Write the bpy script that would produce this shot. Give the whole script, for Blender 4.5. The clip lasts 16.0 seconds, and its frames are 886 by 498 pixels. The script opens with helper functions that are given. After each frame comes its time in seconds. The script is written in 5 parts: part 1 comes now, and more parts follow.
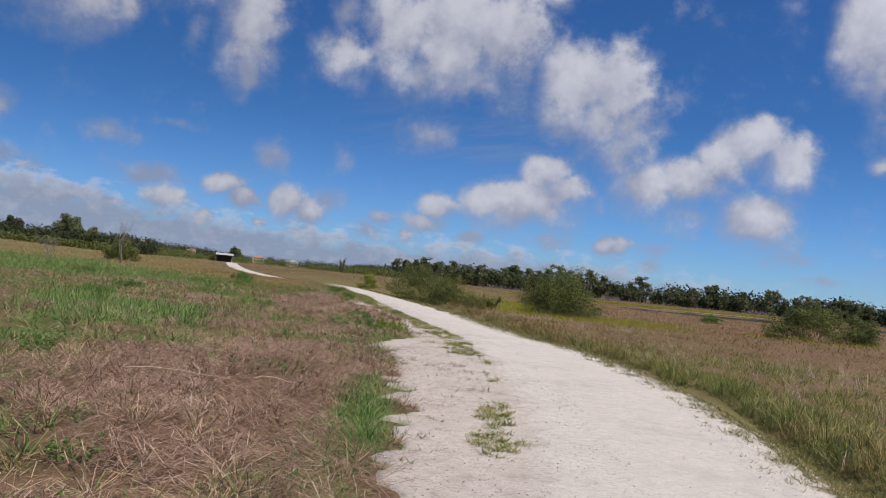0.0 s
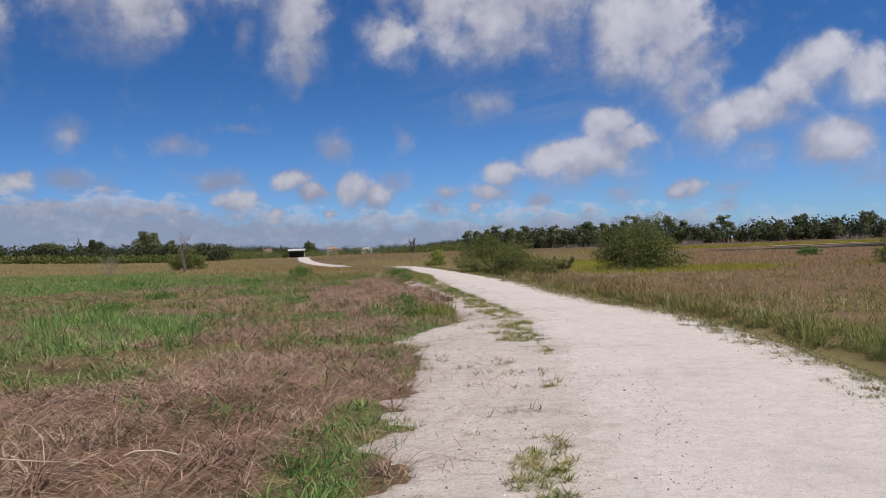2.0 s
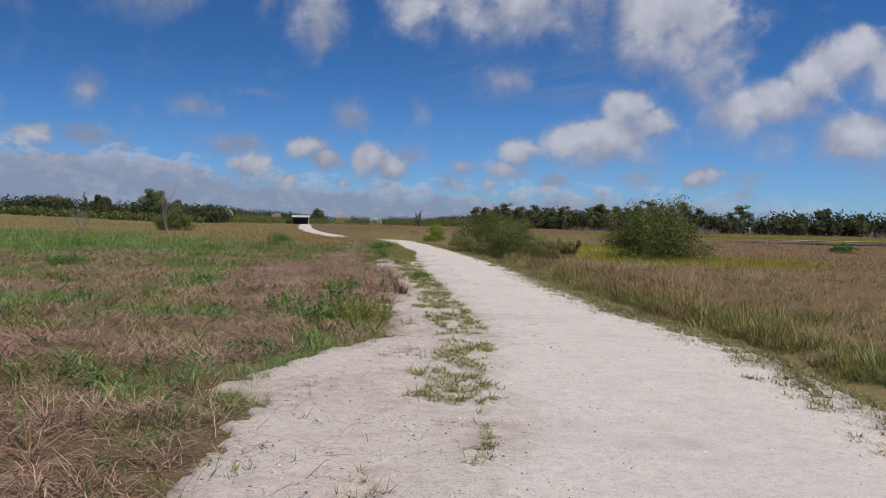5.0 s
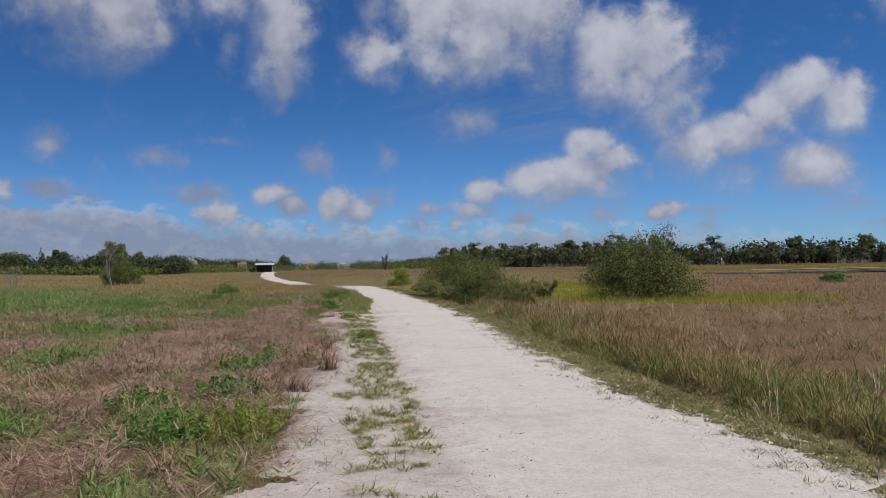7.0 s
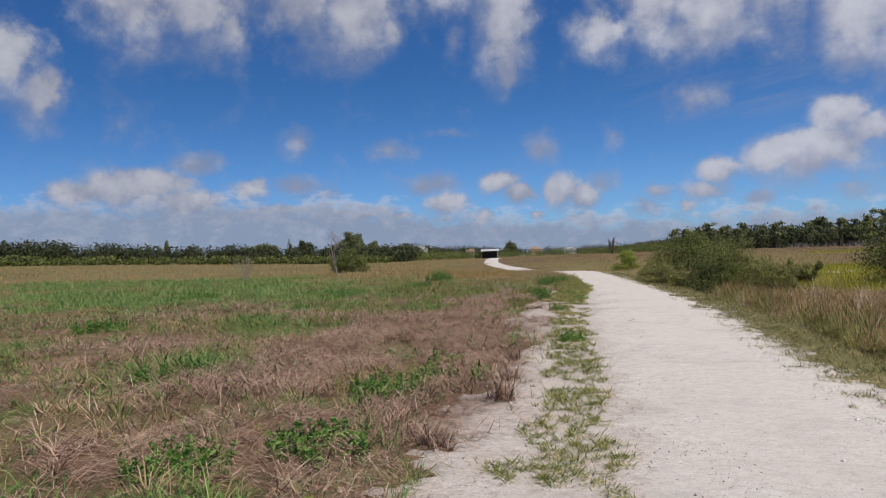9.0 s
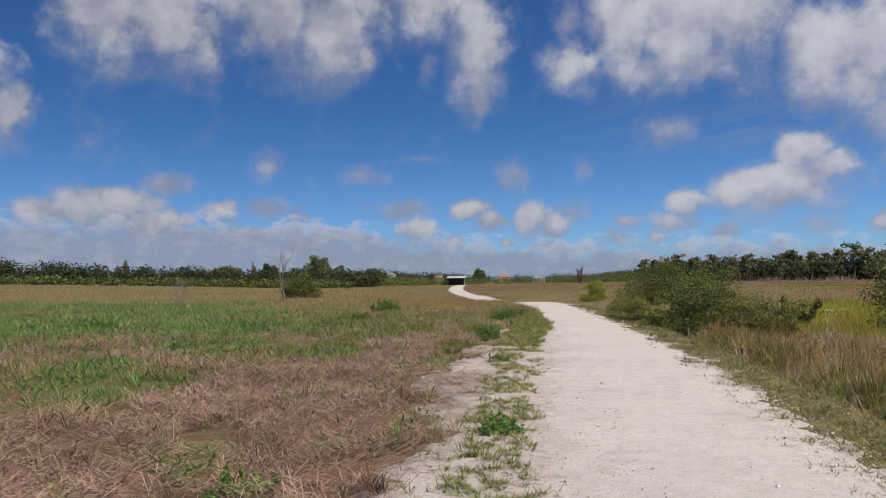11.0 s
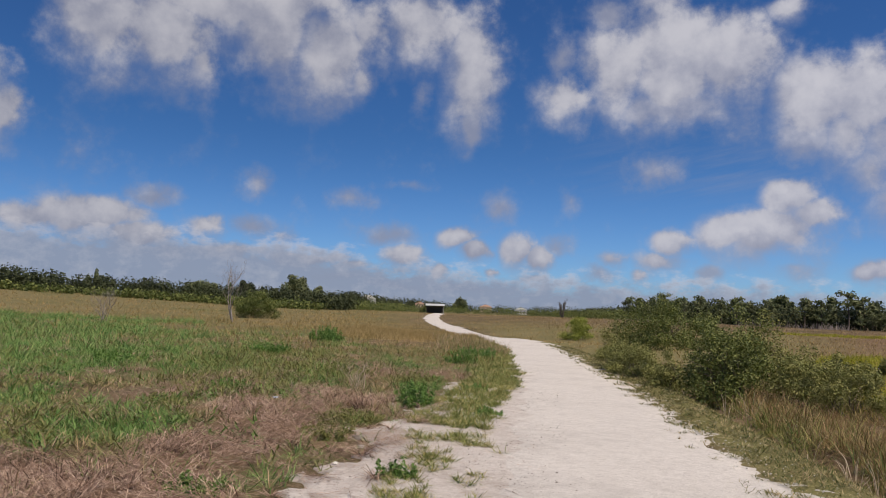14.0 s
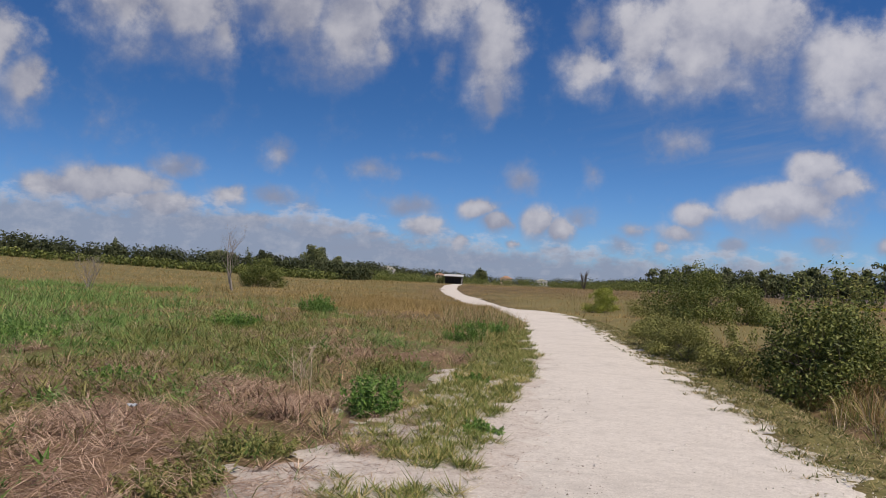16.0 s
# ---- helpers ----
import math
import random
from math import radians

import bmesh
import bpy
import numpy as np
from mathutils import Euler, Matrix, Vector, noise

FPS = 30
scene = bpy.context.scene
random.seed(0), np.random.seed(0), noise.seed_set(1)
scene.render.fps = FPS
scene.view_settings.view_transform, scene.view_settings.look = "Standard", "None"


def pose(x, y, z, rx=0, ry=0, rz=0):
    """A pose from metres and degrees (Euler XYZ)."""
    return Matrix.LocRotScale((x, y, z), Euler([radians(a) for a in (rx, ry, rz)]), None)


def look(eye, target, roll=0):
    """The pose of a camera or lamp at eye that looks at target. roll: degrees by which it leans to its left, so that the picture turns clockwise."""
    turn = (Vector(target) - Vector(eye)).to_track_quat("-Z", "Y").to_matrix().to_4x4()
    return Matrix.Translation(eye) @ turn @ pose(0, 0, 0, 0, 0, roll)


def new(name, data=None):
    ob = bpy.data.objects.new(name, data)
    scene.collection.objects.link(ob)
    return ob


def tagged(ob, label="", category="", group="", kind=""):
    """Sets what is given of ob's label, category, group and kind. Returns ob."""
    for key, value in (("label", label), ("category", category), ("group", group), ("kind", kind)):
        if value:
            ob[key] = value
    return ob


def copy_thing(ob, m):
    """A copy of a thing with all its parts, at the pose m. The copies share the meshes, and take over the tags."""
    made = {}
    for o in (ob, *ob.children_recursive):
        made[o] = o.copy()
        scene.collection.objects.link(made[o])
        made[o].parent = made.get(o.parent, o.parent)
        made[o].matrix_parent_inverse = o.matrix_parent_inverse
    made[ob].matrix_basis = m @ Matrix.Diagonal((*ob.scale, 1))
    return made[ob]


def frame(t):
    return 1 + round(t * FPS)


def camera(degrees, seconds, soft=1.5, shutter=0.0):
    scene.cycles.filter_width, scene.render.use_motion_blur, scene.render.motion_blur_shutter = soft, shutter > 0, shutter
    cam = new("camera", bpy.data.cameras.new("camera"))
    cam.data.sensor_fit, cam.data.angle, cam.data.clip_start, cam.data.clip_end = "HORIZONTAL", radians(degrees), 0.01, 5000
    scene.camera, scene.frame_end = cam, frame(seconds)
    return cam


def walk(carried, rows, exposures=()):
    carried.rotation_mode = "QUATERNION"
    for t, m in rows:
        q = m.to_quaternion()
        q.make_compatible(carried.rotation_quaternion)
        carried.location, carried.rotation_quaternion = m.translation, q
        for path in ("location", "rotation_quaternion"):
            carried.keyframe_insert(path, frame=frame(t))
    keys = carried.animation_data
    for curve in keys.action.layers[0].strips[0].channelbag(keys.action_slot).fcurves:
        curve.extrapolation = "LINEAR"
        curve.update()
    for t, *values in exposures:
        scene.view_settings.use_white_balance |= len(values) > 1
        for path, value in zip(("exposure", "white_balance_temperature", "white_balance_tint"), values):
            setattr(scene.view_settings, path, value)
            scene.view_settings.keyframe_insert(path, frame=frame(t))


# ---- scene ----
# ---- camera and its walk ----
cam = camera(57.0, 16.0, 0.85)
PATH = [
    (0, (0.003, 0.001, 1.629), (-0.260, 1.982, 1.704), 5.29),
    (0.5, (0.044, 1.069, 1.627), (-0.339, 3.030, 1.693), 7.42),
    (1, (0.067, 2.218, 1.667), (-0.329, 4.178, 1.731), 6.17),
    (1.5, (0.157, 3.337, 1.667), (-0.263, 5.290, 1.755), 4.70),
    (2, (0.114, 4.425, 1.603), (-0.324, 6.377, 1.604), -2.32),
    (2.5, (0.124, 5.518, 1.550), (-0.315, 7.468, 1.506), -4.75),
    (3, (0.083, 6.618, 1.524), (-0.366, 8.566, 1.478), 0.32),
    (3.5, (0.036, 7.757, 1.575), (-0.304, 9.728, 1.593), -0.98),
    (4, (0.001, 8.779, 1.548), (-0.455, 10.726, 1.539), 0.76),
    (6.3, (-0.439, 14.099, 1.616), (-0.906, 16.042, 1.528), 1.28),
    (6.5, (-0.533, 14.587, 1.569), (-1.035, 16.522, 1.505), 1.90),
    (7, (-0.777, 15.884, 1.636), (-1.167, 17.845, 1.677), -1.26),
    (7.5, (-1.033, 17.107, 1.597), (-1.515, 19.047, 1.550), 2.35),
    (8, (-1.350, 18.219, 1.658), (-1.927, 20.134, 1.706), -1.36),
    (8.5, (-1.508, 19.280, 1.594), (-2.318, 21.108, 1.619), -3.47),
    (9, (-1.743, 20.432, 1.527), (-2.654, 22.213, 1.549), -2.30),
    (9.2, (-1.870, 20.932, 1.615), (-2.703, 22.750, 1.662), -3.21),
    (11.3, (-3.313, 26.733, 1.574), (-4.157, 28.544, 1.660), -1.09),
    (11.5, (-3.452, 27.316, 1.585), (-4.282, 29.133, 1.675), -1.45),
    (12, (-3.810, 28.738, 1.547), (-4.575, 30.583, 1.661), -1.78),
    (12.5, (-4.146, 29.981, 1.515), (-4.985, 31.794, 1.611), 3.77),
    (13, (-4.460, 31.149, 1.594), (-5.221, 32.994, 1.730), 2.83),
    (13.5, (-4.800, 32.289, 1.545), (-5.628, 34.106, 1.666), 2.24),
    (14, (-5.252, 33.527, 1.666), (-6.059, 35.350, 1.817), 1.96),
    (14.5, (-5.619, 34.736, 1.606), (-6.427, 36.559, 1.752), -1.01),
    (15, (-6.011, 35.915, 1.575), (-6.877, 37.713, 1.717), -1.12),
    (15.5, (-6.387, 37.176, 1.585), (-7.191, 38.999, 1.763), -0.34),
    (16, (-6.741, 38.281, 1.539), (-7.594, 40.088, 1.618), 2.30),
]

EXPOSURE = 0.0
walk(cam, [(t, look(eye, target, roll)) for t, eye, target, roll in PATH], [(0.0, EXPOSURE + 0.04, 6600, 12), (1.0, EXPOSURE + 0.05, 6600, 12), (2.5, EXPOSURE, 6600, 14), (4.0, EXPOSURE - 0.05, 6550, 11), (6.5, EXPOSURE - 0.14, 6450, 11), (8.0, EXPOSURE - 0.1, 6450, 11), (9.0, EXPOSURE, 6550, 11), (12.0, EXPOSURE, 6800, 12), (16.0, EXPOSURE, 6900, 13)])
SKY_HIGH, SKY_LOW, SUN_POWER = (0.19, 0.425, 0.76), (0.32, 0.57, 1.04), 4.2
CLOUD_GREY, CLOUD_WHITE, BANK_GREY = (2.75, 3.05, 4.1), (5.35, 5.55, 6.25), (2.45, 3.05, 4.3)

# ---- world, sun ----
SUN_EL, SUN_AZ = 56.0, 118.0          # degrees above the horizon; clockwise from +y
world = bpy.data.worlds.new("sky")
scene.world = world
world.use_nodes = True
wt = world.node_tree


def wmath(op, a, b=None, c=None, clamp=False):
    n = wt.nodes.new("ShaderNodeMath")
    n.operation, n.use_clamp = op, clamp
    for slot, v in zip(n.inputs, (a, b, c)):
        if v is None:
            continue
        if isinstance(v, (int, float)):
            slot.default_value = v
        else:
            wt.links.new(v, slot)
    return n.outputs[0]


def wvec(op, a, b=None, c=None, out=0):
    n = wt.nodes.new("ShaderNodeVectorMath")
    n.operation = op
    for slot, v in zip(n.inputs, (a, b, c)):
        if v is None:
            continue
        if isinstance(v, tuple):
            slot.default_value = v
        else:
            wt.links.new(v, slot)
    return n.outputs[out]


def wramp(v, lo, hi):
    n = wt.nodes.new("ShaderNodeMapRange")
    n.interpolation_type = "SMOOTHSTEP"
    wt.links.new(v, n.inputs[0])
    n.inputs[1].default_value, n.inputs[2].default_value = lo, hi
    return n.outputs[0]


def wnoise(vector, scale, detail, rough):
    n = wt.nodes.new("ShaderNodeTexNoise")
    wt.links.new(vector, n.inputs["Vector"])
    n.inputs["Scale"].default_value, n.inputs["Detail"].default_value, n.inputs["Roughness"].default_value = scale, detail, rough
    return n


def wmix(f, a, b):
    n = wt.nodes.new("ShaderNodeMix")
    n.data_type = "RGBA"
    for slot, v in ((n.inputs[0], f), (n.inputs[6], a), (n.inputs[7], b)):
        if isinstance(v, tuple):
            slot.default_value = (*v, 1)
        elif isinstance(v, (int, float)):
            slot.default_value = v
        else:
            wt.links.new(v, slot)
    return n.outputs[2]


heaven = wt.nodes.new("ShaderNodeTexSky")
heaven.sky_type, heaven.sun_disc = "NISHITA", False
heaven.sun_elevation, heaven.sun_rotation = radians(SUN_EL), radians(SUN_AZ)
heaven.air_density, heaven.dust_density, heaven.ozone_density = 1.0, 0.0, 2.0

way = wt.nodes.new("ShaderNodeTexCoord").outputs["Generated"]
split = wt.nodes.new("ShaderNodeSeparateXYZ")
wt.links.new(way, split.inputs[0])
azimuth = wmath("MULTIPLY", wmath("ARCTAN2", wmath("MULTIPLY", split.outputs[0], -1.0), split.outputs[1]), 57.29578)
height = wmath("MULTIPLY", wmath("ARCSINE", split.outputs[2]), 57.29578)
clear_sky = wvec("MULTIPLY", heaven.outputs[0], wmix(wramp(height, 1.0, 13.0), SKY_LOW, SKY_HIGH))
joined = wt.nodes.new("ShaderNodeCombineXYZ")
wt.links.new(azimuth, joined.inputs[0])
wt.links.new(height, joined.inputs[1])
billow = wnoise(way, 16.0, 7.0, 0.58)
relief = wnoise(wvec("ADD", way, (0.014, -0.004, 0.026)), 16.0, 3.0, 0.5)
wander = wvec("MULTIPLY", wvec("SUBTRACT", billow.outputs["Color"], (0.5, 0.5, 0.5)), (2.0, 1.6, 0.0))
place = wvec("ADD", joined.outputs[0], wander)
cover = wmath("ADD", 0.0, 0.0)
above = wmath("ADD", 0.0, 0.0)


thin = wmath("ADD", 0.0, 0.0)


def cloud(az, el, wide, high, body):
    """One heap of a cloud: its direction and half sizes in degrees, and how solid it is; below 0.7 a thin smudge."""
    global cover, above, thin
    wide, high = wide * 1.52, high * 1.5
    off = wvec("MULTIPLY_ADD", place, (1 / wide, 1 / high, 0.0), (-az / wide, -el / high, 0.0))
    if body < 0.7:
        thin = wmath("MAXIMUM", thin, wmath("MULTIPLY_ADD", wvec("LENGTH", off, out=1), -body, body))
        return
    off = wvec("MAXIMUM", off, wvec("MULTIPLY", off, (1.0, 0.72, 1.0)))
    far = wvec("LENGTH", off, out=1)
    cover = wmath("MAXIMUM", cover, wmath("MULTIPLY_ADD", far, -body, body))
    upper = wvec("LENGTH", wvec("ADD", off, (0.2, 0.6, 0.0)), out=1)
    above = wmath("MAXIMUM", above, wmath("MULTIPLY_ADD", upper, -body, body))


cloud(46.8, 17.5, 4.17, 2.38, 1)
cloud(42.9, 17.7, 4.17, 2.78, 1)
cloud(40.8, 16.0, 1.79, 1.59, 0.9)
cloud(36.5, 18.5, 4.37, 3.18, 1)
cloud(32.6, 17.7, 3.37, 2.98, 1)
cloud(30.0, 19.0, 2.38, 2.18, 0.7)
cloud(30.1, 15.8, 1.27, 1.59, 0.8)
cloud(48.6, 18.4, 2.38, 1.59, 0.8)
cloud(38.9, 20.2, 7.94, 1.79, 1)
cloud(25.0, 19.5, 3.97, 2.18, 0.75)
cloud(22.3, 17.3, 2.18, 4.37, 0.9)
cloud(22.2, 12.9, 0.95, 1.79, 0.65)
cloud(25.6, 14.9, 0.79, 1.59, 0.3)
cloud(7.9, 17.7, 4.17, 3.77, 1)
cloud(11.3, 16.7, 2.98, 2.98, 0.9)
cloud(4.8, 17.0, 2.98, 3.37, 1)
cloud(15.2, 14.9, 2.38, 1.59, 0.7)
cloud(8.6, 14.0, 5.16, 1.39, 0.6)
cloud(16.0, 17.5, 0.99, 1.79, 0.45)
cloud(12.6, 19.9, 1.59, 1.19, 0.6)
cloud(-1.0, 14.6, 3.37, 2.58, 1)
cloud(-3.6, 14.0, 2.38, 2.98, 1)
cloud(-0.3, 12.2, 2.38, 1.98, 0.6)
cloud(-4.0, 9.9, 1.98, 1.98, 0.85)
cloud(-4.5, 11.7, 2.38, 2.38, 0.8)
cloud(0.9, 8.1, 1.79, 1.39, 1)
cloud(-0.6, 6.8, 2.38, 1.27, 1)
cloud(3.8, 6.1, 2.78, 1.27, 0.95)
cloud(0.7, 4.6, 2.38, 1.11, 0.7)
cloud(2.1, 6.3, 2.38, 1.39, 1)
cloud(8.3, 5.2, 1.27, 0.95, 1)
cloud(8.9, 3.9, 1.79, 0.79, 0.8)
cloud(23.1, 5.0, 1.19, 0.79, 1)
cloud(21.7, 4.2, 1.27, 0.67, 1)
cloud(18.7, 4.5, 1.19, 1.03, 1)
cloud(17.5, 4.0, 1.03, 0.87, 0.9)
cloud(27.7, 5.2, 2.18, 0.79, 0.55)
cloud(26.7, 3.8, 1.59, 0.79, 0.8)
cloud(37.0, 8.3, 1.35, 0.95, 0.45)
cloud(30.5, 7.6, 1.79, 0.79, 0.4)
cloud(26.6, 8.6, 2.18, 0.36, 0.25)
cloud(20.1, 7.3, 1.35, 1.07, 0.45)
cloud(15.0, 7.8, 0.71, 1.27, 0.3)
cloud(43.8, 7.0, 1.67, 0.79, 0.6)
cloud(40.2, 5.2, 1.39, 0.79, 0.7)
cloud(36.8, 5.4, 1.98, 0.87, 0.5)
cloud(35.1, 4.9, 1.19, 0.60, 0.4)
cloud(47.7, 5.4, 3.37, 1.19, 1)
cloud(44.8, 4.3, 2.98, 0.99, 1)
cloud(50.7, 5.1, 2.18, 0.87, 0.9)
cloud(42.4, 3.5, 2.38, 0.79, 0.8)
cloud(38.8, 3.6, 2.38, 0.60, 0.9)
cloud(33.5, 3.3, 2.98, 0.48, 0.9)
cloud(30.3, 3.0, 1.98, 0.32, 0.7)
cloud(24.2, 2.8, 0.79, 0.56, 0.8)
cloud(20.5, 2.9, 0.44, 0.24, 1)
cloud(16.1, 4.8, 1.19, 0.71, 0.45)
cloud(12.1, 3.8, 1.03, 0.71, 0.7)
cloud(10.3, 2.8, 0.60, 0.48, 0.7)
cloud(12.8, 2.7, 1.19, 0.56, 0.5)
cloud(5.9, 2.9, 0.87, 0.64, 0.6)
cloud(17.6, 2.6, 1.03, 0.40, 0.5)
cloud(0.9, 20.1, 1.43, 0.79, 0.7)
cloud(9.5, 9.9, 2.18, 1.19, 0.45)
cloud(53.0, 11.5, 2.0, 1.7, 0.95)
cloud(54.6, 13.8, 2.0, 2.3, 0.9)
cloud(31.1, 2.1, 2.38, 0.40, 0.5)
cloud(27.1, 1.7, 2.38, 0.32, 0.5)
cloud(22.4, 1.6, 2.78, 0.32, 0.5)
cloud(-12.7, 11.0, 2.30, 1.39, 1)
cloud(-15.1, 9.8, 2.06, 1.67, 1)
cloud(-10.8, 9.6, 1.79, 1.59, 0.8)
cloud(-8.7, 8.2, 2.78, 1.67, 1)
cloud(-6.3, 7.7, 2.98, 1.51, 1)
cloud(-8.8, 6.0, 1.98, 1.19, 0.7)
cloud(-13.3, 5.8, 2.70, 1.67, 1)
cloud(-3.9, 3.4, 1.19, 0.67, 1)
cloud(0.4, 3.3, 1.59, 0.56, 0.7)
cloud(-6.8, 3.2, 1.19, 0.56, 0.35)
cloud(-6.8, 2.1, 0.87, 0.40, 0.4)
cloud(-5.0, 1.8, 0.79, 0.32, 0.3)
cloud(-15.4, 3.3, 1.59, 0.56, 0.4)
cloud(-19.2, 17.5, 1.98, 2.78, 1)
cloud(-19.9, 15.1, 1.19, 2.38, 0.8)
cloud(-4.1, 15.9, 2.06, 0.79, 0.6)
cloud(-17.5, 2.1, 1.98, 0.36, 0.35)
cloud(-20.3, 9.6, 0.79, 0.56, 0.7)
cloud(-15.5, 3.5, 0.99, 0.79, 0.35)
cloud(-6.7, 2.3, 0.99, 0.56, 0.35)
cloud(-9.9, 18.2, 0.99, 0.60, 0.15)
cloud(2.4, 5.2, 2.98, 1.35, 1)
cloud(0.7, 6.1, 2.78, 1.79, 1)
cloud(1.2, 8.6, 1.11, 0.87, 1)
cloud(7.9, 16.0, 4.76, 2.78, 1)
cloud(-2.6, 12.2, 2.38, 2.38, 0.9)


# looser clouds over the rest of the sky
rest = wnoise(way, 3.2, 6.0, 0.55)
beyond = wmath("MULTIPLY", wramp(wmath("ABSOLUTE", wmath("SUBTRACT", azimuth, 15.0)), 48.0, 62.0), wramp(height, 2.0, 12.0))
cover = wmath("MAXIMUM", cover, wmath("MULTIPLY", beyond, wmath("MULTIPLY", wmath("SUBTRACT", rest.outputs[0], 0.54), 4.0)))
fluff = wnoise(way, 44.0, 5.0, 0.6)
edge = wmath("ADD", cover, wmath("MULTIPLY", wmath("SUBTRACT", billow.outputs[0], 0.52), 1.5))
edge = wmath("ADD", edge, wmath("MULTIPLY", wmath("SUBTRACT", fluff.outputs[0], 0.5), 0.35))
topness = wramp(wmath("SUBTRACT", cover, above), -0.3, 0.45)
# crisp tops, thin fraying undersides
width = wmath("MULTIPLY_ADD", topness, -0.5, 1.0)
solid = wmath("MULTIPLY", wramp(wmath("DIVIDE", edge, width), 0.0, 1.0), 0.95)
# fine streaks of high cloud
slant = wt.nodes.new("ShaderNodeCombineXYZ")
wt.links.new(wmath("MULTIPLY", azimuth, 0.13), slant.inputs[0])
wt.links.new(wmath("MULTIPLY_ADD", azimuth, 0.2, height), slant.inputs[1])
streaks = wnoise(slant.outputs[0], 0.8, 6.0, 0.6)
reach = wvec("LENGTH", wvec("MULTIPLY_ADD", joined.outputs[0], (1 / 13.0, 1 / 4.0, 0.0), (-6.0 / 13.0, -10.5 / 4.0, 0.0)), out=1)
veil = wmath("MULTIPLY", wmath("MULTIPLY", wramp(streaks.outputs[0], 0.36, 0.85), wramp(reach, 1.0, 0.1)), 0.42)
smudge = wmath("MULTIPLY", wramp(wmath("ADD", thin, wmath("MULTIPLY", wmath("SUBTRACT", fluff.outputs[0], 0.52), 0.5)), 0.0, 0.5), 0.8)
solid = wmath("MAXIMUM", solid, wmath("MAXIMUM", veil, smudge))
lit = wmath("MULTIPLY", wmath("SUBTRACT", billow.outputs[0], relief.outputs[0]), 2.6)
lit = wmath("ADD", lit, wmath("MULTIPLY", wmath("SUBTRACT", fluff.outputs[0], 0.5), 0.9))
lit = wmath("ADD", lit, wmath("MULTIPLY", wmath("SUBTRACT", cover, above), 0.95))
lit = wmath("ADD", lit, wmath("MULTIPLY_ADD", wramp(height, 1.5, 6.0), 0.3, -0.08))
lit = wmath("ADD", lit, wmath("MULTIPLY_ADD", wmath("MINIMUM", edge, 0.6), 0.8, -0.4))
body_colour = wmix(wramp(lit, -0.35, 1.35), CLOUD_GREY, CLOUD_WHITE)
sky_out = wmix(solid, clear_sky, body_colour)
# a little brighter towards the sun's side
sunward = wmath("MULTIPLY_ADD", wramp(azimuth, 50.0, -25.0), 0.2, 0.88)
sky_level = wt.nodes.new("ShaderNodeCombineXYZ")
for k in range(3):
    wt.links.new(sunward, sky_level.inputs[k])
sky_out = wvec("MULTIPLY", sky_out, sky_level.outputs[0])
# the low grey-lavender bank of far cumulus along the horizon, thinner to the right, white lumps on its upper edge
tufts = wnoise(wvec("MULTIPLY", way, (1.0, 1.0, 2.0)), 30.0, 6.0, 0.6)
rise = wmath("ADD", wmath("MULTIPLY_ADD", wramp(azimuth, 14.0, 42.0), 2.1, 1.1), wmath("MULTIPLY", wramp(azimuth, -22.0, 6.0), 1.7))
depth = wmath("ADD", wmath("SUBTRACT", rise, height), wmath("MULTIPLY", wmath("SUBTRACT", tufts.outputs[0], 0.5), 4.6))
hazy = wmath("MULTIPLY", wramp(depth, -0.3, 1.5), wmath("MULTIPLY_ADD", wramp(azimuth, -22.0, 6.0), 0.6, 0.35))
lumps_lit = wmath("MULTIPLY", wramp(depth, 1.5, 0.1), wramp(wmath("ADD", tufts.outputs[0], wmath("MULTIPLY", fluff.outputs[0], 0.4)), 0.54, 0.82))
bank_colour = wmix(wmath("ADD", lumps_lit, wmath("ADD", wmath("MULTIPLY", wmath("SUBTRACT", fluff.outputs[0], 0.5), 0.9), wmath("MULTIPLY", wmath("SUBTRACT", tufts.outputs[0], 0.47), 1.1)), clamp=True), BANK_GREY, CLOUD_WHITE)
sky_out = wmix(hazy, sky_out, bank_colour)
ground_glow = wt.nodes["Background"]
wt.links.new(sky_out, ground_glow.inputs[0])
ground_glow.inputs[1].default_value = 0.1

sun = new("sun", bpy.data.lights.new("sun", "SUN"))
sun.data.energy, sun.data.angle, sun.data.color = SUN_POWER, radians(0.5), (1.0, 0.91, 0.77)
toward = Vector((math.sin(radians(SUN_AZ)) * math.cos(radians(SUN_EL)), math.cos(radians(SUN_AZ)) * math.cos(radians(SUN_EL)), math.sin(radians(SUN_EL))))
sun.matrix_world = look(toward * 60, (0, 0, 0))

# ---- materials ----
def material(name):
    m = bpy.data.materials.new(name)
    m.use_nodes = True
    return m, m.node_tree, m.node_tree.nodes["Principled BSDF"]


def tex(nt, scale, detail=4.0, rough=0.55, kind="ShaderNodeTexNoise"):
    geo = nt.nodes.new("ShaderNodeNewGeometry")
    n = nt.nodes.new(kind)
    nt.links.new(geo.outputs["Position"], n.inputs["Vector"])
    n.inputs["Scale"].default_value = scale
    if kind == "ShaderNodeTexNoise":
        n.inputs["Detail"].default_value, n.inputs["Roughness"].default_value = detail, rough
    return n.outputs[0]


def ramp(nt, value, stops):
    n = nt.nodes.new("ShaderNodeValToRGB")
    nt.links.new(value, n.inputs[0])
    els = n.color_ramp.elements
    while len(els) < len(stops):
        els.new(0.5)
    for e, (pos, col) in zip(els, stops):
        e.position, e.color = pos, (*col, 1)
    return n.outputs[0]


